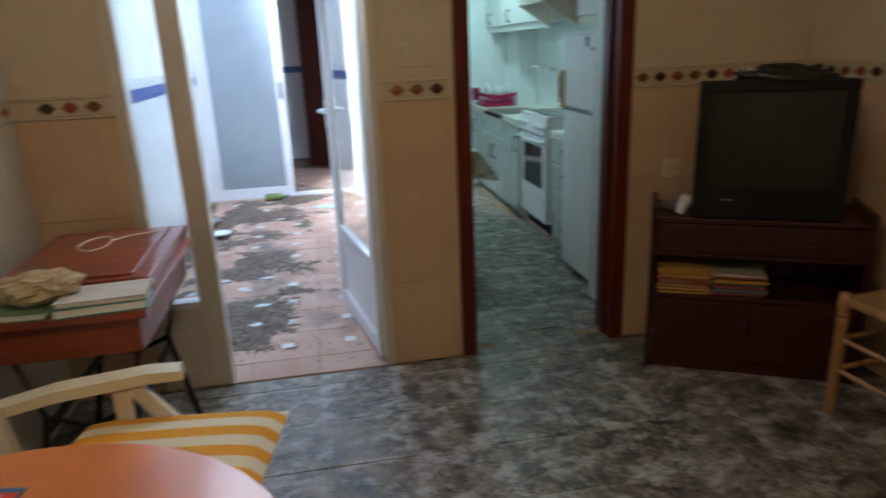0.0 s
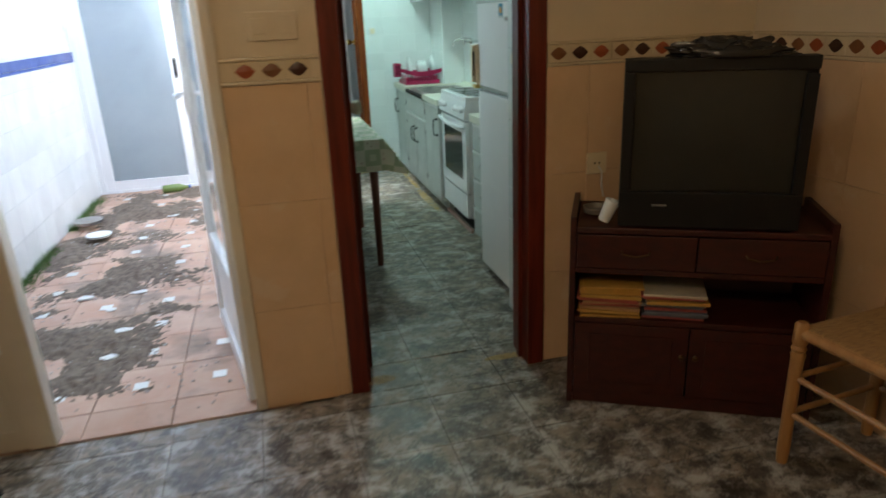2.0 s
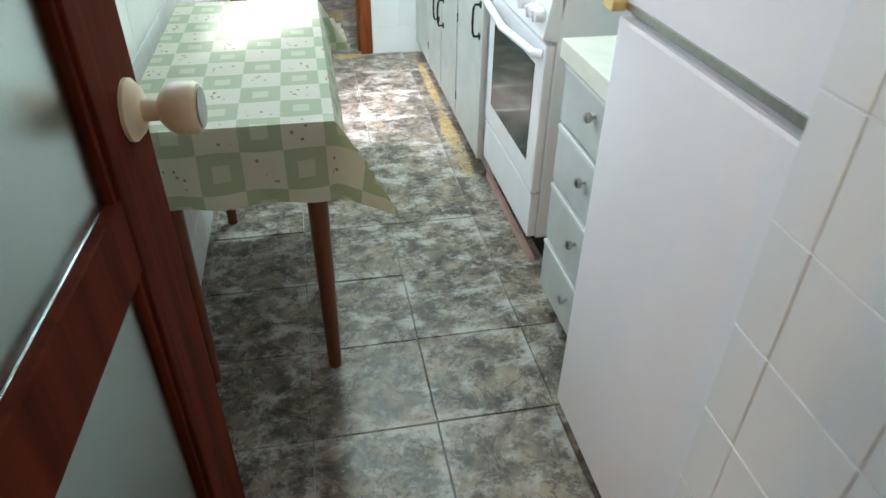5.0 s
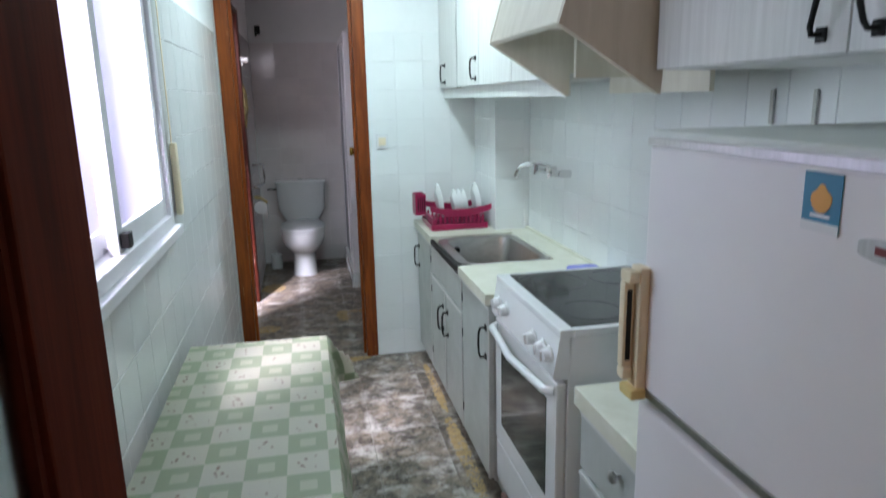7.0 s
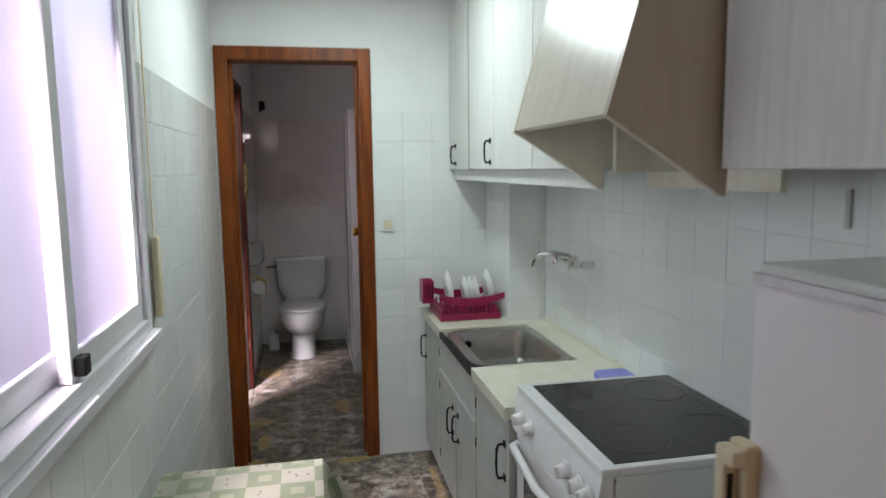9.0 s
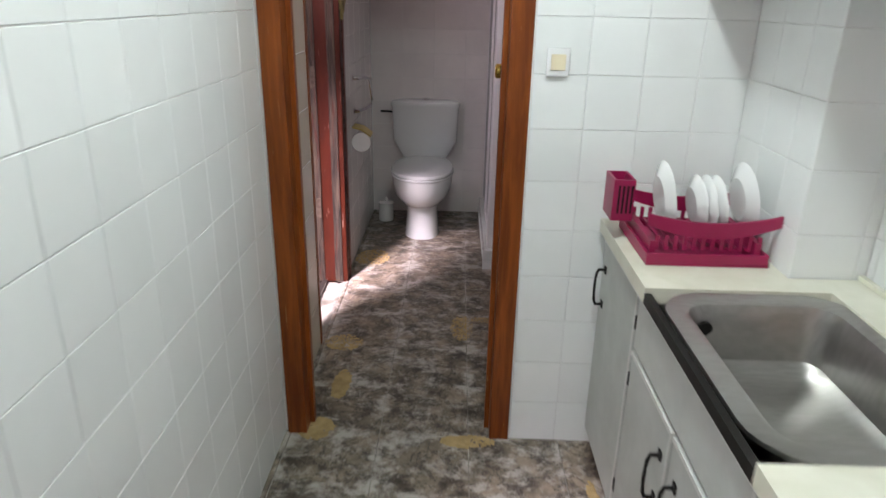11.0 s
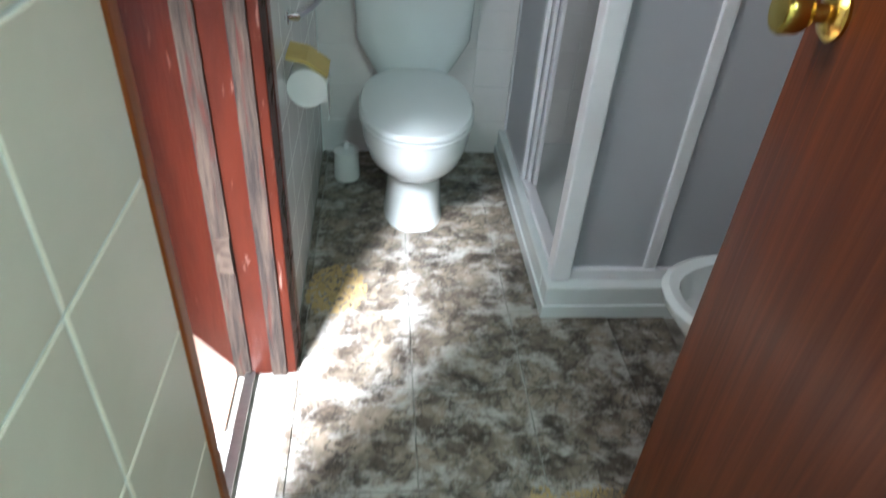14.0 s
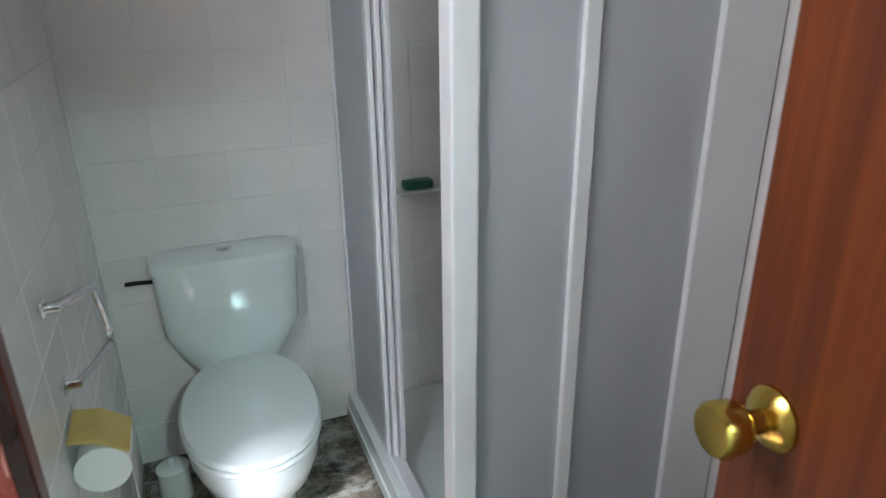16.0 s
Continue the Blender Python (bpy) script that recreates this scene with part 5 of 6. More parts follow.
def stripes():
    m = mat("yellow_white_stripe_cloth", (0.78, 0.72, 0.55), (0.74, 0.68, 0.5), 30, 0.9, bump=0.4, bscale=150)
    nt, L = m.node_tree, m.node_tree.links
    tc = nt.nodes.new("ShaderNodeTexCoord")
    sp = nt.nodes.new("ShaderNodeSeparateXYZ")
    L.new(tc.outputs["Object"], sp.inputs[0])
    mu = nt.nodes.new("ShaderNodeMath")
    mu.operation = "MULTIPLY"
    mu.inputs[1].default_value = 12.0
    L.new(sp.outputs[1], mu.inputs[0])
    fr_ = nt.nodes.new("ShaderNodeMath")
    fr_.operation = "FRACT"
    L.new(mu.outputs[0], fr_.inputs[0])
    lt = nt.nodes.new("ShaderNodeMath")
    lt.operation = "LESS_THAN"
    lt.inputs[1].default_value = 0.5
    L.new(fr_.outputs[0], lt.inputs[0])
    mx = nt.nodes.new("ShaderNodeMix")
    mx.data_type = "RGBA"
    L.new(lt.outputs[0], mx.inputs[0])
    mx.inputs[6].default_value = (0.76, 0.68, 0.50, 1)
    mx.inputs[7].default_value = (0.72, 0.34, 0.02, 1)
    L.new(mx.outputs[2], nt.nodes["Principled BSDF"].inputs["Base Color"])
    return m


cu = thing("seat_cushion", "yellow and white striped seat cushion on the chair", "cushion")
bmq = bmesh.new()
g = {}
for s in (0, 1):
    for i in range(19):
        for j in range(19):
            u, v = i / 18 * 2 - 1, j / 18 * 2 - 1
            h = (1 - abs(u) ** 5) * (1 - abs(v) ** 5)
            g[s, i, j] = bmq.verts.new((0.265 * u, 0.235 * v, 0.03 + (0.038 * h ** 0.5 if s else -0.028 * h ** 0.5)))
for s in (0, 1):
    for i in range(18):
        for j in range(18):
            bmq.faces.new((g[s, i, j], g[s, i + 1, j], g[s, i + 1, j + 1], g[s, i, j + 1]))
bmesh.ops.remove_doubles(bmq, verts=bmq.verts, dist=0.0005)
part("cover", bmq, stripes(), cu, "", True)
cu.matrix_basis = pose(-0.945, -5.09, 0.43, 0, -2, -10)

# sewing table with a loose board
dk = thing("sewing_table", "red-brown wooden sewing table on black iron legs", "table", (-1.26, -4.27, 0))
M_REDW = mat("red_varnished_wood", (0.27, 0.055, 0.022), (0.18, 0.035, 0.015), 5, 0.33, bump=0.08, stretch=(0.6, 5, 5), coat=0.3)
part("tabletop", box(-1.50, -4.66, 0.675, -1.02, -3.90, 0.70, 0.004), M_REDW, dk)
part("apron", box(-1.47, -4.63, 0.565, -1.05, -3.95, 0.675, 0.003), M_REDW, dk)
M_IRON = mat("black_iron", (0.02, 0.02, 0.022), (0.03, 0.028, 0.026), 15, 0.5, 0.7)
for y in (-4.55, -4.02):
    part("leg", pipe([(-1.44, y, 0.57), (-1.38, y, 0.35), (-1.45, y, 0.0)], 0.012), M_IRON, dk)
    part("leg", pipe([(-1.08, y, 0.57), (-1.14, y, 0.35), (-1.07, y, 0.0)], 0.012), M_IRON, dk)
    part("brace", pipe([(-1.38, y, 0.35), (-1.26, y, 0.30), (-1.14, y, 0.35)], 0.009), M_IRON, dk)
part("treadle", box(-1.40, -4.42, 0.07, -1.12, -4.15, 0.09, 0.004), M_IRON, dk)
part("crossbar", boxes((-1.39, -4.55, 0.30, -1.37, -4.02, 0.32), (-1.15, -4.55, 0.30, -1.13, -4.02, 0.32)), M_IRON, dk)
bd2 = thing("wooden_board", "loose red wooden lid lying on the sewing table", "board", (-1.27, -4.2, 0.70))
part("board", box(-1.49, -4.50, 0.701, -1.04, -3.88, 0.745, 0.004), M_REDW, bd2)
part("moulding", boxes((-1.46, -4.47, 0.7455, -1.09, -3.92, 0.753), bev=0.003), M_REDW, bd2)
part("clasp", box(-1.16, -4.505, 0.715, -1.13, -4.5005, 0.735), M_BLACK, bd2)
st_ = thing("string", "loose beige string on the board", "string", (-1.25, -4.05, 0.755))
part("loop", pipe([(-1.30 + 0.05 * math.cos(k * 0.5), -4.10 + 0.09 * math.sin(k * 0.5), 0.7565 + 0.002 * math.sin(k)) for k in range(14)] + [(-1.2, -4.02, 0.756), (-1.12, -4.0, 0.756)], 0.003), M_IVORY, st_, "", True)


def book(x0, x1, y0, y1, z, h, turn, cover, label):
    b = thing("book", label, "book", (0, 0, 0), "books on the table")
    w, d = (x1 - x0) / 2, (y1 - y0) / 2
    part("page_block", box(-w + 0.004, -d + 0.004, 0.003, w - 0.004, d - 0.002, h - 0.003), M_PLATE, b)
    part("cover", boxes((-w, -d, 0, w, d, 0.0028), (-w, -d, h - 0.0028, w, d, h), (-w, d - 0.002, 0.0028, w, d, h - 0.0028)), cover, b)
    b.matrix_basis = pose((x0 + x1) / 2, (y0 + y1) / 2, z, 0, 0, turn)
    return b


M_TEAL = mat("teal_cover", (0.05, 0.22, 0.20), (0.04, 0.18, 0.17), 12, 0.5)
M_PALEC = mat("pale_cover", (0.62, 0.56, 0.48), (0.5, 0.42, 0.36), 10, 0.5)
book(-1.26, -1.02, -4.665, -4.52, 0.7005, 0.028, 6, M_TEAL, "teal hardback book on the sewing table")
book(-1.25, -1.02, -4.66, -4.52, 0.729, 0.014, 4, M_PALEC, "pale paperback on a teal book")
book(-1.50, -1.27, -4.66, -4.51, 0.7005, 0.022, -3, mat("green_cover", (0.14, 0.24, 0.12), None, 12, 0.5), "green paperback book on the sewing table")
rg = thing("dust_cloth", "crumpled beige cloth lying on the books", "cloth", (-1.30, -4.57, 0.72))
bmf = bmesh.new()
bmesh.ops.create_icosphere(bmf, subdivisions=5, radius=1)
for v in bmf.verts:
    p = v.co.copy()
    f = 1 + 0.35 * noise.fractal(p * 2.2, 1.0, 2.0, 4)
    v.co = Vector((-1.31 + 0.10 * p.x * f, -4.57 + 0.065 * p.y * f, 0.765 + max(-0.041, 0.045 * p.z * f)))
part("fabric", bmf, mat("beige_cloth", (0.55, 0.44, 0.28), (0.48, 0.37, 0.22), 30, 0.95, bump=0.6, bscale=120), rg, "", True)

# pictures on the peeling wall
for y0, y1, z0, lab in ((-4.37, -4.17, 1.455, "small picture in a dark red wooden frame"), (-4.80, -4.50, 1.465, "picture in a dark red wooden frame")):
    pf = thing("picture_frame", lab, "picture", (XL, (y0 + y1) / 2, z0))
    z1 = z0 + 0.26
    part("frame", boxes((XL + 0.001, y0, z0, XL + 0.025, y1, z0 + 0.03), (XL + 0.001, y0, z1 - 0.03, XL + 0.025, y1, z1), (XL + 0.001, y0, z0 + 0.03, XL + 0.025, y0 + 0.03, z1 - 0.03), (XL + 0.001, y1 - 0.03, z0 + 0.03, XL + 0.025, y1, z1 - 0.03), bev=0.003), M_DARKWOOD, pf)
    part("print", box(XL + 0.002, y0 + 0.03, z0 + 0.03, XL + 0.010, y1 - 0.03, z1 - 0.03), mat("faded_print", (0.35, 0.38, 0.40), (0.5, 0.5, 0.48), 6, 0.3), pf)

# television cabinet across the corner
M_BRONZE = mat("dark_bronze", (0.10, 0.055, 0.025), None, 9, 0.45, 0.8)
tc = thing("tv_cabinet", "dark red-brown wooden cabinet with drawers and an open shelf", "cabinet")
CW, CD = 0.80, 0.325
M_CAB = mat("dark_mahogany", (0.050, 0.007, 0.003), (0.028, 0.004, 0.002), 6, 0.42, bump=0.08, stretch=(0.5, 6, 6))
for x in (0, CW - 0.02):
    part("side", box(x, 0.0, 0.0, x + 0.02, CD, 0.70, 0.003), M_CAB, tc)
part("top", box(0.021, -0.004, 0.648, CW - 0.021, CD, 0.668, 0.004), M_CAB, tc)
for z in (0.505, 0.325):
    part("shelf", box(0.021, 0.004, z, CW - 0.021, CD - 0.015, z + 0.018, 0.002), M_CAB, tc)
part("back", box(0.021, CD - 0.012, 0.05, CW - 0.021, CD - 0.002, 0.647), M_CAB, tc)
part("plinth", box(0.021, 0.012, 0.0, CW - 0.021, 0.03, 0.06), M_CAB, tc)
for a, b in ((0.023, CW / 2 - 0.002), (CW / 2 + 0.002, CW - 0.023)):
    d = part("drawer_front", box(a, -0.002, 0.527, b, 0.016, 0.643, 0.003), M_CAB, tc)
    c = (a + b) / 2
    part("handle", pipe([(c - 0.045, -0.002, 0.59), (c - 0.04, -0.014, 0.583), (c, -0.018, 0.576), (c + 0.04, -0.014, 0.583), (c + 0.045, -0.002, 0.59)], 0.004), M_BRONZE, d, "antique brass drop handle", True)
    d = part("door", box(a, 0.0, 0.062, b, 0.018, 0.322, 0.003), M_CAB, tc)
    part("door_panel", box(a + 0.05, -0.004, 0.10, b - 0.05, 0.0, 0.285, 0.003), M_CAB, d)
    part("knob", lathe([(0.005, 0), (0.011, 0.014), (0.006, 0.02)], Matrix.Translation((b - 0.02 if a < 0.2 else a + 0.02, 0, 0.22)) @ pose(0, 0, 0, 90, 0, 0), 10), M_BRONZE, d, "dark bronze knob", True)
CABM = pose(0.785, -4.085, 0, 0, 0, -28)
tc.matrix_basis = CABM

tv = thing("television", "large black tube television with a dark grey screen", "television")
TWD, TZ0, TZ1 = 0.535, 0.005, 0.525
bmtv = bmesh.new()
loops = []
for y, w0, w1, a, b in ((0.02, 0, TWD, TZ0, TZ1), (0.07, 0, TWD, TZ0, TZ1), (0.14, 0.05, TWD - 0.05, 0.01, 0.45), (0.30, 0.17, TWD - 0.17, 0.03, 0.34), (0.32, 0.18, TWD - 0.18, 0.04, 0.32)):
    loops.append([bmtv.verts.new(p) for p in ((w0, y, a), (w1, y, a), (w1, y, b), (w0, y, b))])
for a, b in zip(loops, loops[1:]):
    for k in range(4):
        bmtv.faces.new((a[k], a[(k + 1) % 4], b[(k + 1) % 4], b[k]))
bmtv.faces.new(loops[0])
bmtv.faces.new(loops[-1])
part("housing", bmtv, M_BLACK, tv)
part("bezel", boxes((0, 0, TZ0, TWD, 0.0195, 0.12), (0, 0, 0.487, TWD, 0.0195, TZ1), (0, 0, 0.12, 0.032, 0.0195, 0.487), (TWD - 0.032, 0, 0.12, TWD, 0.0195, 0.475), bev=0.004), M_BLACK, tv)
bms = bmesh.new()
g = {}
for i in range(21):
    for j in range(15):
        u, v = i / 20 * 2 - 1, j / 14 * 2 - 1
        g[i, j] = bms.verts.new((TWD / 2 + 0.236 * u, 0.017 - 0.012 * (1 - u * u) * (1 - v * v), 0.3035 + 0.184 * v))
for i in range(20):
    for j in range(14):
        bms.faces.new((g[i, j], g[i + 1, j], g[i + 1, j + 1], g[i, j + 1]))
part("screen", bms, mat("tube_screen", (0.018, 0.018, 0.014), (0.022, 0.021, 0.017), 3, 0.07), tv, "curved dark screen", True)
part("badge", box(0.10, -0.0015, 0.075, 0.145, -0.0002, 0.081), M_CHROME, tv, "small silver strip")
part("button", box(TWD - 0.12, -0.003, 0.05, TWD - 0.09, 0.0, 0.065, 0.001), M_BLACK, tv)
tv.matrix_basis = CABM @ pose(0.15, 0.005, 0.668)
bg = thing("plastic_bag", "crumpled black plastic bag on the television", "bag")
bmf = bmesh.new()
bmesh.ops.create_icosphere(bmf, subdivisions=5, radius=1)
for v in bmf.verts:
    p = v.co.copy()
    f = 1 + 0.5 * noise.fractal(p * 2.6, 1.0, 2.0, 4)
    v.co = Vector((0.15 * p.x * f, 0.07 * p.y, max(-0.004, 0.045 * p.z * f)))
part("film", bmf, mat("black_film", (0.02, 0.018, 0.017), None, 8, 0.2), bg, "", True)
bg.matrix_basis = CABM @ pose(0.45, 0.055, 0.668 + 0.530)
cp = thing("cup", "small white plastic cup leaning on the cabinet", "cup")
part("body", lathe([(0.018, 0), (0.02, 0.005), (0.025, 0.075), (0.023, 0.075), (0.017, 0.006)], Matrix.Identity(4), 18), M_PLATE, cp, "", True)
cp.matrix_basis = CABM @ pose(0.105, 0.05, 0.677, 0, 22, 0)
ash = thing("ashtray", "round clear glass ashtray on the cabinet", "ashtray")
part("dish", lathe([(0.03, 0), (0.048, 0.006), (0.052, 0.024), (0.047, 0.026), (0.04, 0.008), (0.004, 0.006)], Matrix.Identity(4), 20), mat("smoky_glass", (0.18, 0.16, 0.13), None, 5, 0.1), ash, "", True)
ash.matrix_basis = CABM @ pose(0.085, 0.16, 0.669)
ld = thing("power_lead", "thin white lead hanging from the socket", "cable", (1.03, YL - 0.015, 0.7))
part("cable", pipe([(1.03, YL - 0.02, 0.79), (1.04, YL - 0.03, 0.77), (1.045, YL - 0.02, 0.72), (1.05, YL - 0.03, 0.672)], 0.0035), M_PLATE, ld, "", True)
rng = random.Random(9)
cols = [mat("magazine_%d_print" % k, c, None, 30, 0.4) for k, c in enumerate(((0.45, 0.26, 0.05), (0.30, 0.06, 0.05), (0.5, 0.45, 0.36), (0.35, 0.20, 0.10), (0.42, 0.10, 0.09), (0.12, 0.13, 0.16)))]
for col, (x0, n) in enumerate(((0.03, 12), (0.24, 10))):
    z = 0.344
    for k in range(n):
        h = rng.uniform(0.006, 0.013)
        m_ = cols[0] if (col == 0 and k < 3) else rng.choice(cols)
        ob = tagged(part("magazine", box(-0.10, -0.13, 0, 0.10, 0.13, h - 0.0006, 0.001), m_), "worn magazine in a stack on the cabinet shelf", "magazine", "magazine stacks")
        ob.matrix_basis = CABM @ pose(x0 + 0.105 + rng.uniform(-0.008, 0.008), 0.145 + rng.uniform(-0.01, 0.01), z, 0, 0, rng.uniform(-4, 4))
        z += h

# rush-seated chair
rc = thing("rush_chair", "pale wooden chair with a woven rush seat", "chair")
M_PINE = mat("honey_pine", (0.42, 0.22, 0.075), (0.34, 0.17, 0.055), 6, 0.4, bump=0.08, stretch=(5, 5, 0.5))
M_RUSH = mat("woven_rush", (0.40, 0.24, 0.09), (0.26, 0.15, 0.06), 30, 0.8, bump=0.8, bscale=60, stretch=(1, 6, 1))
CS = 0.36
for x in (0, CS):
    for y in (0, -CS):
        back = x == CS
        part("leg", lathe([(0.016, 0), (0.019, 0.05), (0.019, 0.36), (0.022, 0.375), (0.017, 0.385), (0.022, 0.395), (0.017, 0.405), (0.022, 0.415), (0.02, 0.47)] + ([(0.018, 0.9), (0.012, 0.93)] if back else [(0.013, 0.478)]),
                          Matrix.Translation((x, y, 0)), 12), M_PINE, rc, "", True)
for z in (0.18, 0.30):
    for a, b in (((0, 0), (0, -CS)), ((0, 0), (CS, 0)), ((CS, 0), (CS, -CS)), ((0, -CS), (CS, -CS))):
        part("stretcher", rod((*a, z), (*b, z), 0.009, seg=10), M_PINE, rc)
for a, b in (((0, 0), (0, -CS)), ((0, 0), (CS, 0)), ((CS, 0), (CS, -CS)), ((0, -CS), (CS, -CS))):
    part("seat_rail", rod((*a, 0.445), (*b, 0.445), 0.016, seg=12), M_PINE, rc)
part("seat", box(0.0, -CS, 0.445, CS, 0.0, 0.466, 0.008), M_RUSH, rc)
for z in (0.62, 0.75, 0.86):
    part("back_slat", box(CS - 0.006, -CS, z, CS + 0.006, 0, z + 0.05, 0.003), M_PINE, rc)
rc.matrix_basis = pose(1.265, -4.60, 0, 0, 0, 6)

# ceiling lamp of the living room, behind the camera's way
ll = thing("ceiling_light", "small warm glass ceiling light, switched on", "ceiling light", (-0.45, -6.0, H))
part("rod", rod((-0.45, -6.0, H), (-0.45, -6.0, 2.24), 0.008), M_BRASS, ll)
sh = part("shade", lathe([(0.02, 2.24), (0.075, 2.20), (0.085, 2.14), (0.07, 2.08), (0.002, 2.065)], Matrix.Translation((-0.45, -6.0, 0))), glow("warm_opal_glass", (1, 0.82, 0.55), 3.0), ll, "", True)
sh.visible_shadow = False

# ---- bathroom ----
tl = thing("toilet", "white porcelain toilet with a rounded cistern and closed lid", "toilet", (0.352, 2.15, 0))


def loft(rows, seg=36):
    """Rows of (centre y, half width, half length, z, squareness) stacked into a body."""
    bm = bmesh.new()
    loops = []
    for cy, hx, hy, z, sq in rows:
        lp = []
        for k in range(seg):
            a = math.tau * k / seg
            c, s = math.cos(a), math.sin(a)
            e = 2 / sq
            lp.append(bm.verts.new((0.352 + hx * math.copysign(abs(c) ** e, c), cy + hy * math.copysign(abs(s) ** e, s), z)))
        loops.append(lp)
    for a, b in zip(loops, loops[1:]):
        for k in range(seg):
            bm.faces.new((a[k], a[(k + 1) % seg], b[(k + 1) % seg], b[k]))
    bm.faces.new(loops[0][::-1])
    bm.faces.new(loops[-1])
    return bm


part("pedestal", loft([(2.10, 0.108, 0.19, 0.0, 2.6), (2.10, 0.103, 0.185, 0.02, 2.6), (2.11, 0.096, 0.18, 0.15, 2.5), (2.11, 0.100, 0.185, 0.20, 2.5), (2.10, 0.130, 0.225, 0.225, 2.3), (2.09, 0.165, 0.262, 0.27, 2.2), (2.09, 0.182, 0.285, 0.33, 2.2), (2.09, 0.186, 0.29, 0.385, 2.2)]), M_PORC, tl, "", True)
part("seat", loft([(2.085, 0.188, 0.285, 0.386, 2.2), (2.085, 0.192, 0.29, 0.392, 2.2), (2.085, 0.19, 0.287, 0.402, 2.2)]), M_PORC, tl, "", True)
part("lid", loft([(2.085, 0.188, 0.284, 0.405, 2.2), (2.085, 0.191, 0.288, 0.412, 2.2), (2.085, 0.183, 0.28, 0.424, 2.2), (2.085, 0.12, 0.2, 0.431, 2.2)]), M_PORC, tl, "", True)
part("cistern", loft([(2.42, 0.13, 0.06, 0.385, 3.5), (2.42, 0.165, 0.068, 0.44, 3.5), (2.415, 0.205, 0.075, 0.52, 4), (2.41, 0.213, 0.08, 0.735, 4.5)]), M_PORC, tl, "", True)
ld_ = part("cistern_lid", loft([(2.408, 0.219, 0.086, 0.736, 4), (2.408, 0.222, 0.088, 0.748, 4), (2.408, 0.216, 0.083, 0.765, 4), (2.408, 0.15, 0.05, 0.774, 3)]), M_PORC, tl, "", True)
part("flush_button", lathe([(0.022, 0.772), (0.022, 0.785), (0.018, 0.788), (0.002, 0.788)], Matrix.Translation((0.352, 2.40, 0))), M_CHROME, ld_, "chrome push button", True)
part("inlet_valve", pipe([(0.06, 2.44, 0.69), (0.09, 2.44, 0.69), (0.14, 2.43, 0.69)], 0.007), M_BLACK, tl, "dark inlet pipe", True)
part("hinge", boxes((0.27, 2.345, 0.404, 0.30, 2.365, 0.418), (0.405, 2.345, 0.404, 0.435, 2.365, 0.418), bev=0.003), M_PORC, tl)

tbh = thing("toilet_brush_pot", "small white toilet brush pot on the floor", "brush pot", (0.105, 2.28, 0))
part("pot", lathe([(0.046, 0.006), (0.050, 0.015), (0.046, 0.12), (0.050, 0.125), (0.044, 0.130), (0.012, 0.134)], Matrix.Translation((0.105, 2.28, 0)), 20), M_PLATE, tbh, "", True)
part("brush_knob", lathe([(0.011, 0.134), (0.012, 0.15), (0.006, 0.158)], Matrix.Translation((0.105, 2.28, 0)), 12), M_PLATE, tbh, "", True)

tr = thing("towel_bar", "bent chrome towel holder on the tiled wall", "towel holder", (0.0, 1.72, 0.9))
part("bar", pipe([(0.0, 1.66, 0.985), (0.03, 1.66, 0.985), (0.06, 1.70, 0.985), (0.078, 1.75, 0.975), (0.085, 1.79, 0.86), (0.08, 1.795, 0.83), (0.055, 1.74, 0.815), (0.03, 1.68, 0.812), (0.0, 1.68, 0.812)], 0.010, 12), M_CHROME, tr, "", True)
for y, z in ((1.66, 0.985), (1.68, 0.812)):
    part("rosette", box(0.002, y - 0.015, z - 0.015, 0.010, y + 0.015, z + 0.015, 0.003), M_CHROME, tr)
ph = thing("paper_holder", "white toilet paper roll under a yellowed cover", "paper holder", (0.0, 1.66, 0.68))
part("roll", rod((0.05, 1.60, 0.66), (0.05, 1.70, 0.66), 0.05, seg=28), M_PLATE, ph, "white paper roll", True)
part("cover", prism([(0.004, 0.735), (0.05, 0.725), (0.10, 0.69), (0.103, 0.695), (0.052, 0.733), (0.004, 0.742)], 1.595, 1.705, "y"), mat("yellowed_cover", (0.50, 0.38, 0.12), (0.42, 0.30, 0.08), 12, 0.45), ph)
part("sheet", box(0.098, 1.605, 0.57, 0.0995, 1.695, 0.66), M_PLATE, ph)

# shower
shw = thing("shower_enclosure", "white framed corner shower with grey acrylic panels on a raised tray", "shower", (1.1, 2.0, 0))
TXA, TYA = 0.712, 1.468
part("tray_rim", box(TXA + 0.008, TYA + 0.008, 0.0, XR - 0.008, TYA + 0.085, 0.115, 0.006), M_PORC, shw)
part("tray_rim", box(TXA + 0.008, TYA + 0.0855, 0.0, TXA + 0.085, YW - 0.008, 0.115, 0.006), M_PORC, shw)
part("tray_floor", box(TXA + 0.0855, TYA + 0.0855, 0.0, XR - 0.008, YW - 0.008, 0.06, 0.004), M_PORC, shw)
part("tray_skirt", boxes((TXA, TYA, 0.0, XR - 0.008, TYA + 0.0075, 0.05), (TXA, TYA + 0.008, 0.0, TXA + 0.0075, YW - 0.008, 0.05)), M_PORC, shw)
SXP, SYP, SZ0, SZ1 = 0.765, 1.535, 0.116, 1.95
part("corner_post", box(SXP - 0.03, SYP - 0.03, SZ0, SXP + 0.028, SYP + 0.028, SZ1, 0.006), M_ALU, shw)
part("bottom_rail", boxes((SXP + 0.029, SYP - 0.02, SZ0, XR - 0.009, SYP + 0.02, SZ0 + 0.035), (SXP - 0.02, SYP + 0.029, SZ0, SXP + 0.02, YW - 0.009, SZ0 + 0.02), bev=0.004), M_ALU, shw)
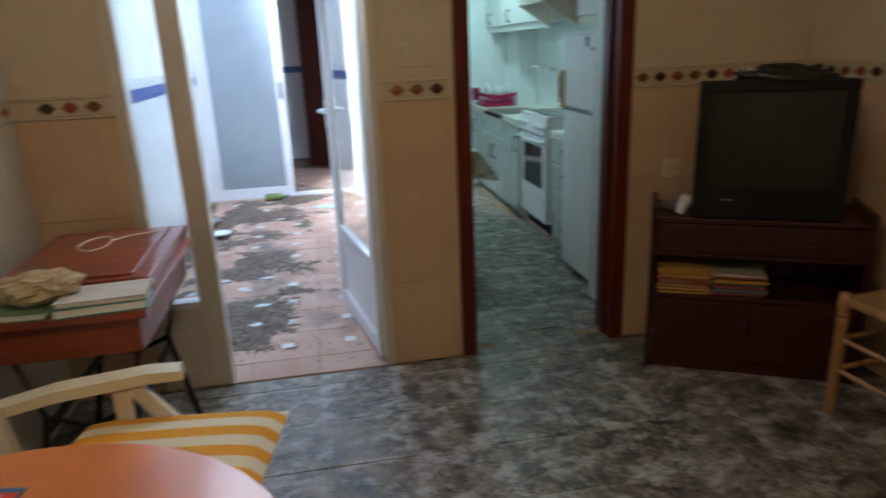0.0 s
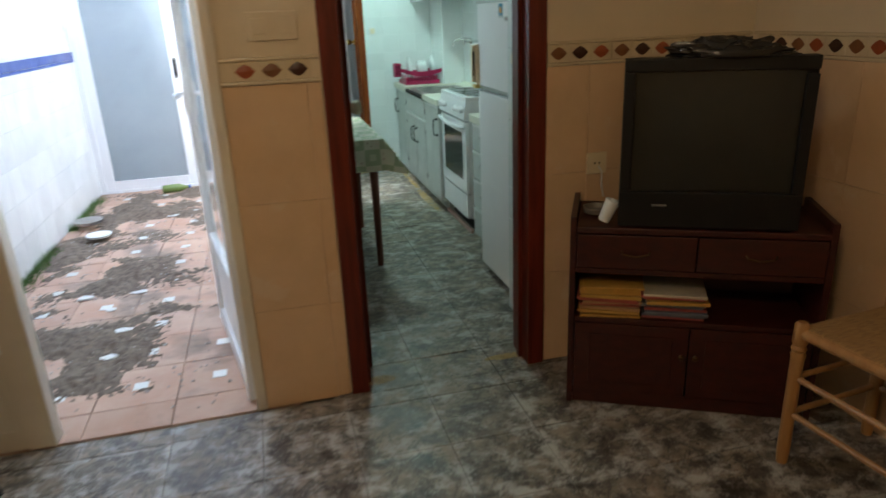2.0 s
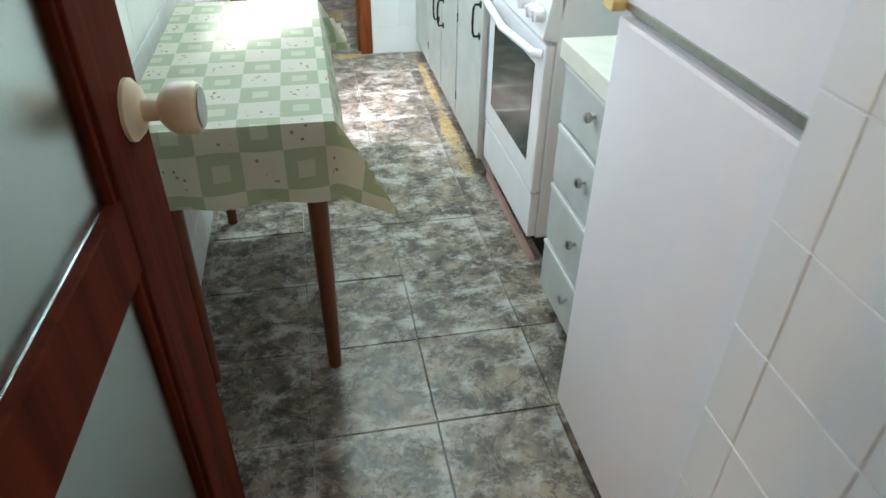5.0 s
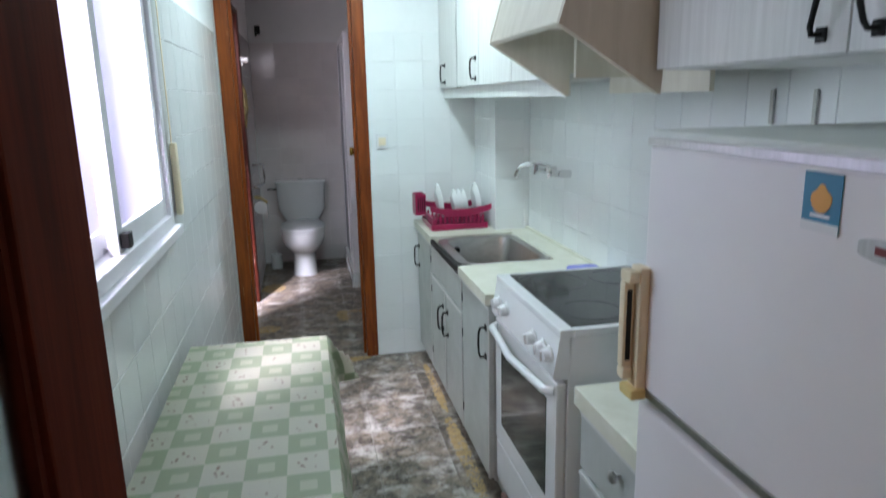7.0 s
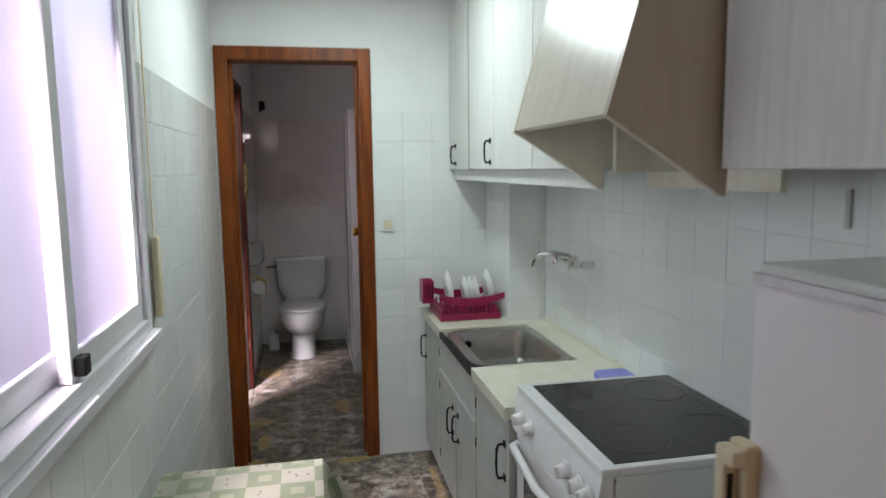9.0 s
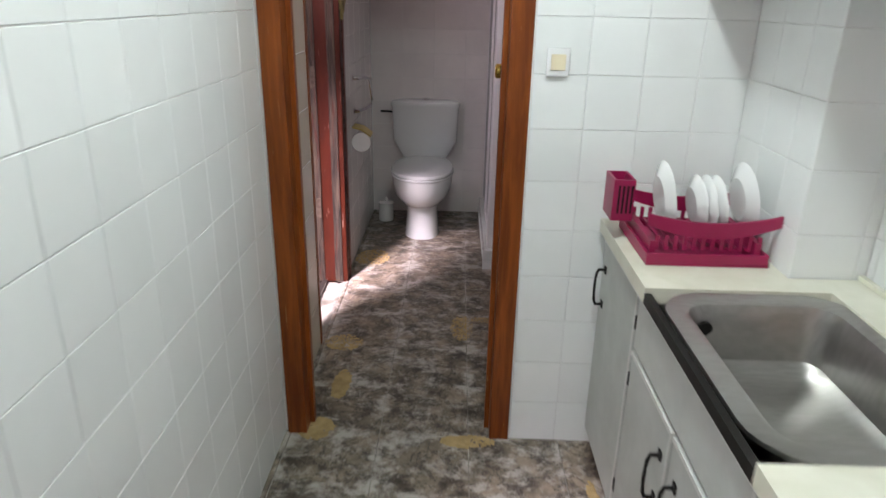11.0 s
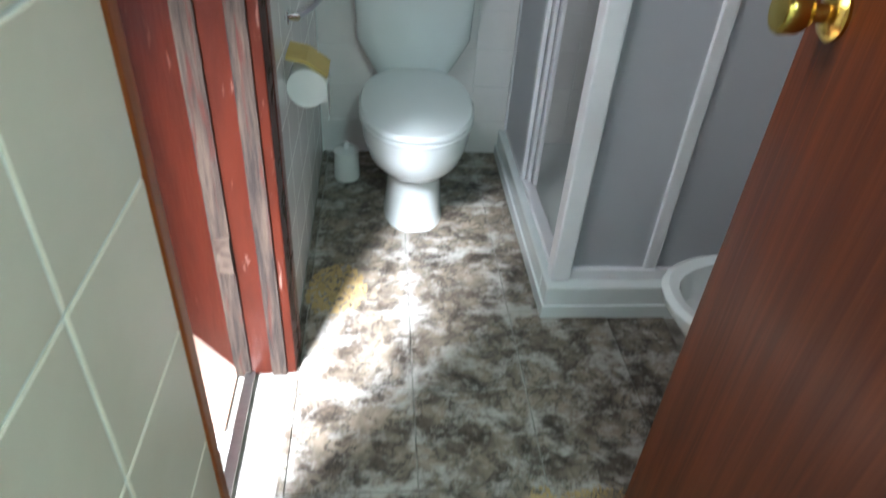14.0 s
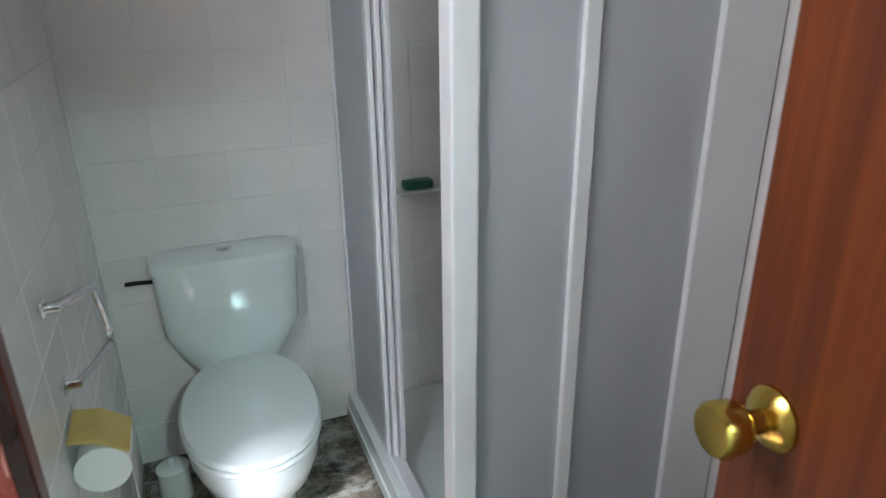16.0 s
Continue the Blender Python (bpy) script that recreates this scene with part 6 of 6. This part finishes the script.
part("top_rail", boxes((SXP + 0.029, SYP - 0.02, SZ1 - 0.04, XR - 0.009, SYP + 0.02, SZ1), (SXP - 0.02, SYP + 0.029, SZ1 - 0.04, SXP + 0.02, YW - 0.009, SZ1), bev=0.004), M_ALU, shw)
for x in (1.035,):
    part("mullion", box(x - 0.018, SYP - 0.016, SZ0 + 0.036, x + 0.018, SYP + 0.016, SZ1 - 0.041, 0.004), M_ALU, shw)
part("wall_post", box(1.345, SYP - 0.02, SZ0 + 0.036, XR - 0.009, SYP + 0.02, SZ1 - 0.041, 0.004), M_ALU, shw)
for a, b in ((SXP + 0.03, 1.016), (1.054, 1.344)):
    part("panel", box(a, SYP - 0.004, SZ0 + 0.036, b, SYP + 0.004, SZ1 - 0.041), M_SHOWERP, shw, "grey acrylic panel").visible_shadow = False
for k, (y0, y1, x) in enumerate(((2.06, 2.48, -0.018), (2.04, 2.46, 0.0), (2.02, 2.44, 0.018))):
    d = part("sliding_leaf", boxes((SXP + x - 0.007, y0, SZ0 + 0.021, SXP + x + 0.007, y0 + 0.028, SZ1 - 0.041), (SXP + x - 0.007, y1 - 0.028, SZ0 + 0.021, SXP + x + 0.007, y1, SZ1 - 0.041), bev=0.003), M_ALU, shw)
    part("panel", box(SXP + x - 0.003, y0 + 0.029, SZ0 + 0.022, SXP + x + 0.003, y1 - 0.029, SZ1 - 0.042), M_SHOWERP, d, "grey acrylic panel").visible_shadow = False
soap = thing("soap_dish", "white corner soap shelf with a green soap bar", "soap dish", (1.03, 2.47, 0.87))
part("shelf", box(0.93, 2.42, 0.862, 1.16, 2.492, 0.872, 0.003), M_PORC, soap)
part("soap", box(0.95, 2.43, 0.873, 1.055, 2.48, 0.905, 0.012), mat("dark_green_soap", (0.01, 0.10, 0.045), None, 8, 0.4), soap, "dark green soap", True)

bi = thing("bidet", "white porcelain bidet against the tiled wall", "bidet", (1.2, 1.2, 0))


def bidet(rows, seg=32):
    bm = bmesh.new()
    loops = []
    for cx, hx, hy, z in rows:
        loops.append([bm.verts.new((cx + hx * math.copysign(abs(math.cos(a)) ** 0.85, math.cos(a)), 1.13 + hy * math.copysign(abs(math.sin(a)) ** 0.85, math.sin(a)), z))
                      for a in (math.tau * k / seg for k in range(seg))])
    for a, b in zip(loops, loops[1:]):
        for k in range(seg):
            bm.faces.new((a[k], a[(k + 1) % seg], b[(k + 1) % seg], b[k]))
    bm.faces.new(loops[0][::-1])
    bm.faces.new(loops[-1])
    return bm


part("bowl", bidet([(1.24, 0.17, 0.10, 0.0), (1.24, 0.165, 0.095, 0.15), (1.21, 0.25, 0.15, 0.26), (1.185, 0.295, 0.175, 0.355), (1.185, 0.30, 0.178, 0.375), (1.185, 0.285, 0.165, 0.385), (1.18, 0.255, 0.135, 0.378), (1.18, 0.23, 0.115, 0.31), (1.18, 0.12, 0.07, 0.27)]), M_PORC, bi, "", True)
tpb = part("tap", rod((1.43, 1.13, 0.36), (1.43, 1.13, 0.43), 0.018), M_CHROME, bi, "chrome tap", True)
part("spout", pipe([(1.43, 1.13, 0.42), (1.38, 1.13, 0.435), (1.34, 1.13, 0.41)], 0.010), M_CHROME, tpb, "", True)


sg = thing("bath_sponge", "olive bath sponge hanging behind the frosted panel", "sponge", (1.43, 1.70, 1.0))
bmf = bmesh.new()
bmesh.ops.create_icosphere(bmf, subdivisions=4, radius=1)
for v in bmf.verts:
    p = v.co.copy()
    v.co = Vector((1.40 + 0.085 * p.x, 1.70 + 0.06 * p.y, 1.10 + 0.11 * p.z)) + p * 0.02 * noise.noise(p * 5)
part("sponge", bmf, mat("olive_sponge", (0.22, 0.20, 0.07), (0.13, 0.12, 0.04), 20, 0.95, bump=1.0, bscale=70), sg, "", True)
part("cord", pipe([(1.41, 1.70, 1.19), (1.46, 1.70, 1.28), (XR - 0.003, 1.70, 1.34)], 0.003), M_PLATE, sg, "", True)

hk = thing("wall_hook", "small dark hook high on the bathroom wall", "hook", (0.077, YW - 0.003, 2.04))
part("plate", box(0.055, YW - 0.010, 2.02, 0.10, YW - 0.0005, 2.09, 0.003), M_BLACK, hk)
part("prong", pipe([(0.077, YW - 0.010, 2.07), (0.077, YW - 0.05, 2.065), (0.07, YW - 0.07, 2.03), (0.065, YW - 0.06, 2.0)], 0.009), M_BLACK, hk, "", True)

lb = thing("door_latch", "white plastic latch on the red door frame", "latch", (0.014, V1 + 0.01, 1.72))
part("body", lathe([(0.020, 0), (0.022, 0.01), (0.016, 0.03), (0.020, 0.045), (0.012, 0.055)], Matrix.Translation((0.011, V1 + 0.005, 1.74)) @ pose(0, 0, 0, 0, 90, 0), 16), M_PLATE, lb, "", True)
part("arm", box(0.012, V1 - 0.012, 1.70, 0.028, V1 + 0.022, 1.735, 0.004), M_PLATE, lb)

# ochre dust left on the floor by the doorways
M_OCHRE = mat("ochre_dust", (0.42, 0.30, 0.14), (0.30, 0.21, 0.09), 25, 0.95, bump=0.5, bscale=80)
rng = random.Random(21)
bmo = bmesh.new()
for x, y, rx, ry in ((0.10, 0.02, 0.06, 0.06), (0.62, -0.03, 0.09, 0.03), (0.60, 0.78, 0.05, 0.12), (0.74, 0.86, 0.10, 0.03), (0.10, 0.62, 0.08, 0.07), (0.10, 1.60, 0.09, 0.13),
                     (0.14, 0.30, 0.03, 0.10), (0.70, -3.70, 0.09, 0.02), (0.16, -3.72, 0.07, 0.03), (0.98, -1.2, 0.03, 0.35), (0.99, -0.5, 0.02, 0.3)):
    for k in range(520):
        a, q = rng.random() * math.tau, math.sqrt(rng.random())
        cx, cy, s = x + rx * q * math.cos(a), y + ry * q * math.sin(a), rng.uniform(0.003, 0.012)
        n = 7
        top = bmo.verts.new((cx, cy, 0.0062 + rng.random() * 0.001))
        ring = [bmo.verts.new((cx + s * rng.uniform(0.5, 1.2) * math.cos(math.tau * i / n), cy + s * rng.uniform(0.5, 1.2) * math.sin(math.tau * i / n), 0.0042)) for i in range(n)]
        for i in range(n):
            bmo.faces.new((ring[i], ring[(i + 1) % n], top))
tagged(part("floor_dust", bmo, M_OCHRE), "ochre dust and crumbs trodden onto the floor", "dust", kind="stuff")

# ---- tiles ----
tiles(wall_kleft, "x", 0.0, 1, YK, -0.001, 0.0, 1.80, 0.15, 0.15, M_TILE, [(W0 - 0.005, W1 + 0.005, WZ0 - 0.032, 3)])
tiles(wall_back, "y", 0.0, -1, 0.757, 1.344, 0.0, 1.80, 0.15, 0.15, M_TILE, ou=0.757)
tiles(wall_column, "x", 1.345, -1, -0.42, -0.007, 0.0, 1.80, 0.15, 0.15, M_TILE)
tiles(wall_column, "y", -0.42, -1, 1.339, XR - 0.001, 0.0, 1.80, 0.15, 0.15, M_TILE, ou=1.339)
tiles(wall_kright, "x", XR, -1, -3.22, -0.427, 0.75, 1.80, 0.15, 0.15, M_TILE)
tiles(wall_stub, "x", 0.885, -1, YK, -3.231, 0.0, H, 0.15, 0.15, M_TILE)
tiles(wall_vest, "x", 0.0, 1, 0.132, V0, 0.0, H, 0.20, 0.20, M_VTILE, joint=0.005)
tiles(wall_vest, "x", -0.005, 1, V1 + 0.076, YW - 0.007, 0.0, 1.95, 0.20, 0.15, M_BTILE)
tiles(wall_wc, "y", YW, -1, 0.001, XR - 0.007, 0.0, 1.95, 0.20, 0.15, M_BTILE, joint=0.0015, thick=0.0022)
tiles(wall_bright, "x", XR, -1, 0.121, YW - 0.001, 0.0, 1.95, 0.20, 0.15, M_BTILE)
tiles(wall_living, "y", YL, -1, XL, LR, 0.0, 1.155, 0.33, 0.385, M_DADO, [(PD0 - 0.001, PD1 + 0.001, 0, 3), (0.045, 0.825, 0, 3)], joint=0.001, thick=0.006)
tiles(wall_left, "x", XL, 1, -6.6, YL - 0.008, 0.0, 1.155, 0.33, 0.385, M_DADO2, joint=0.001, thick=0.006)
tiles(wall_lright, "x", LR, -1, -6.0, YL - 0.008, 0.0, 1.155, 0.33, 0.385, M_DADO, joint=0.001, thick=0.006)
tiles(wall_patio, "x", XL, 1, YL + 0.01, YP - 0.02, 0.0, 1.10, 0.20, 0.20, M_PTILE)
tiles(wall_patio, "x", XL, 1, YL + 0.01, YP - 0.02, 1.10, 1.18, 0.20, 0.08, M_BLUE, thick=0.009, name="border_tile")
tiles(wall_patio, "x", XL, 1, YL + 0.01, YP - 0.02, 1.18, 1.24, 0.20, 0.06, M_PTILE, name="border_tile")
tiles(wall_wc, "y", YW, -1, XL + 0.01, -0.145, 0.0, 1.10, 0.20, 0.20, M_PTILE)
tiles(wall_wc, "y", YW, -1, XL + 0.01, -0.145, 1.10, 1.18, 0.20, 0.08, M_BLUE, thick=0.009, name="border_tile")

# decorated border over the dado: one tile a motif
MOTIF = [mat("motif_%s_glaze" % n, c, None, 20, 0.25) for n, c in (("rust", (0.30, 0.075, 0.03)), ("brown", (0.20, 0.085, 0.035)), ("dark", (0.055, 0.022, 0.016)))]
DIA = []
for m_ in MOTIF:
    me = bpy.data.meshes.new("diamond")
    vs = [(0, -0.031, 0), (0.016, -0.021, 0), (0.031, 0, 0), (0.016, 0.021, 0), (0, 0.031, 0), (-0.016, 0.021, 0), (-0.031, 0, 0), (-0.016, -0.021, 0), (0, 0, 0.0035)]
    vs = [(x, y * 0.72, z) for x, y, z in vs]
    me.from_pydata(vs, [], [(k, (k + 1) % 8, 8) for k in range(8)])
    me.materials.append(m_)
    DIA.append(me)


def border(wall, axis, at, side, u0, u1, shift=0.0, holes=()):
    rot = Matrix(((0, 0, side), (side, 0, 0), (0, 1, 0))).to_4x4() if axis == "x" else Matrix(((-side, 0, 0), (0, 0, side), (0, 1, 0))).to_4x4()
    n0 = math.ceil((u0 - shift) / 0.081)
    n1 = math.floor((u1 - shift) / 0.081)
    for k in range(n0, n1):
        u = shift + (k + 0.5) * 0.081
        if any(a - 0.03 < u < b + 0.03 for a, b in holes):
            continue
        ob = new("border_tile", tile_mesh(0.0805, 0.058, 0.007, M_BORDER))
        ob.matrix_basis = Matrix.Translation((at, u, 1.198) if axis == "x" else (u, at, 1.198)) @ rot
        ob.parent = wall
        d = new("diamond", DIA[k % 3])
        d.matrix_basis = Matrix.Translation((0, 0, 0.0073))
        d.parent = ob
    segs, a = [], u0
    for h0, h1 in sorted(holes):
        segs.append((a, h0))
        a = h1
    segs.append((a, u1))
    bm = bmesh.new()
    for a, b in segs:
        for z in (1.157, 1.2285):
            if axis == "x":
                bx(bm, at, a, z, at + side * 0.010, b, z + 0.0105, 0.003)
            else:
                bx(bm, a, at, z, b, at + side * 0.010, z + 0.0105, 0.003)
    part("border_moulding", bm, M_BORDER, wall)


border(wall_living, "y", YL, -1, XL + 0.012, LR - 0.012, -0.2245, ((PD0, PD1), (0.045, 0.825)))
border(wall_left, "x", XL, 1, -6.6, YL - 0.012)
border(wall_lright, "x", LR, -1, -6.0, YL - 0.012)

# floors
tiles(floor, "z", 0.0, 1, XL, LR, -7.0, YL - 0.03, 0.30, 0.30, M_FLOOR, ou=0.02, ov=-0.003, thick=0.005, joint=0.003, wobble=0.004)
tiles(floor, "z", 0.0, 1, 0.0, 1.1, YL - 0.03, YW, 0.30, 0.30, M_FLOOR, ou=0.02, ov=-0.003, thick=0.005, joint=0.003, wobble=0.004)
tiles(patio_ground, "z", -0.012, 1, XL, -0.141, YL + 0.0, YW, 0.30, 0.30, M_PATIO, thick=0.010, joint=0.004, wobble=0.004)
me_in = tile_mesh(0.055, 0.055, 0.003, M_PLATE)
for i in range(-5, 0):
    for j in range(-12, 6):
        ob = new("insert_tile", me_in)
        ob.matrix_basis = pose(0.30 * i + 0.15, 0.30 * j + 0.15, -0.002, 0, 0, 0)
        ob.parent = patio_ground
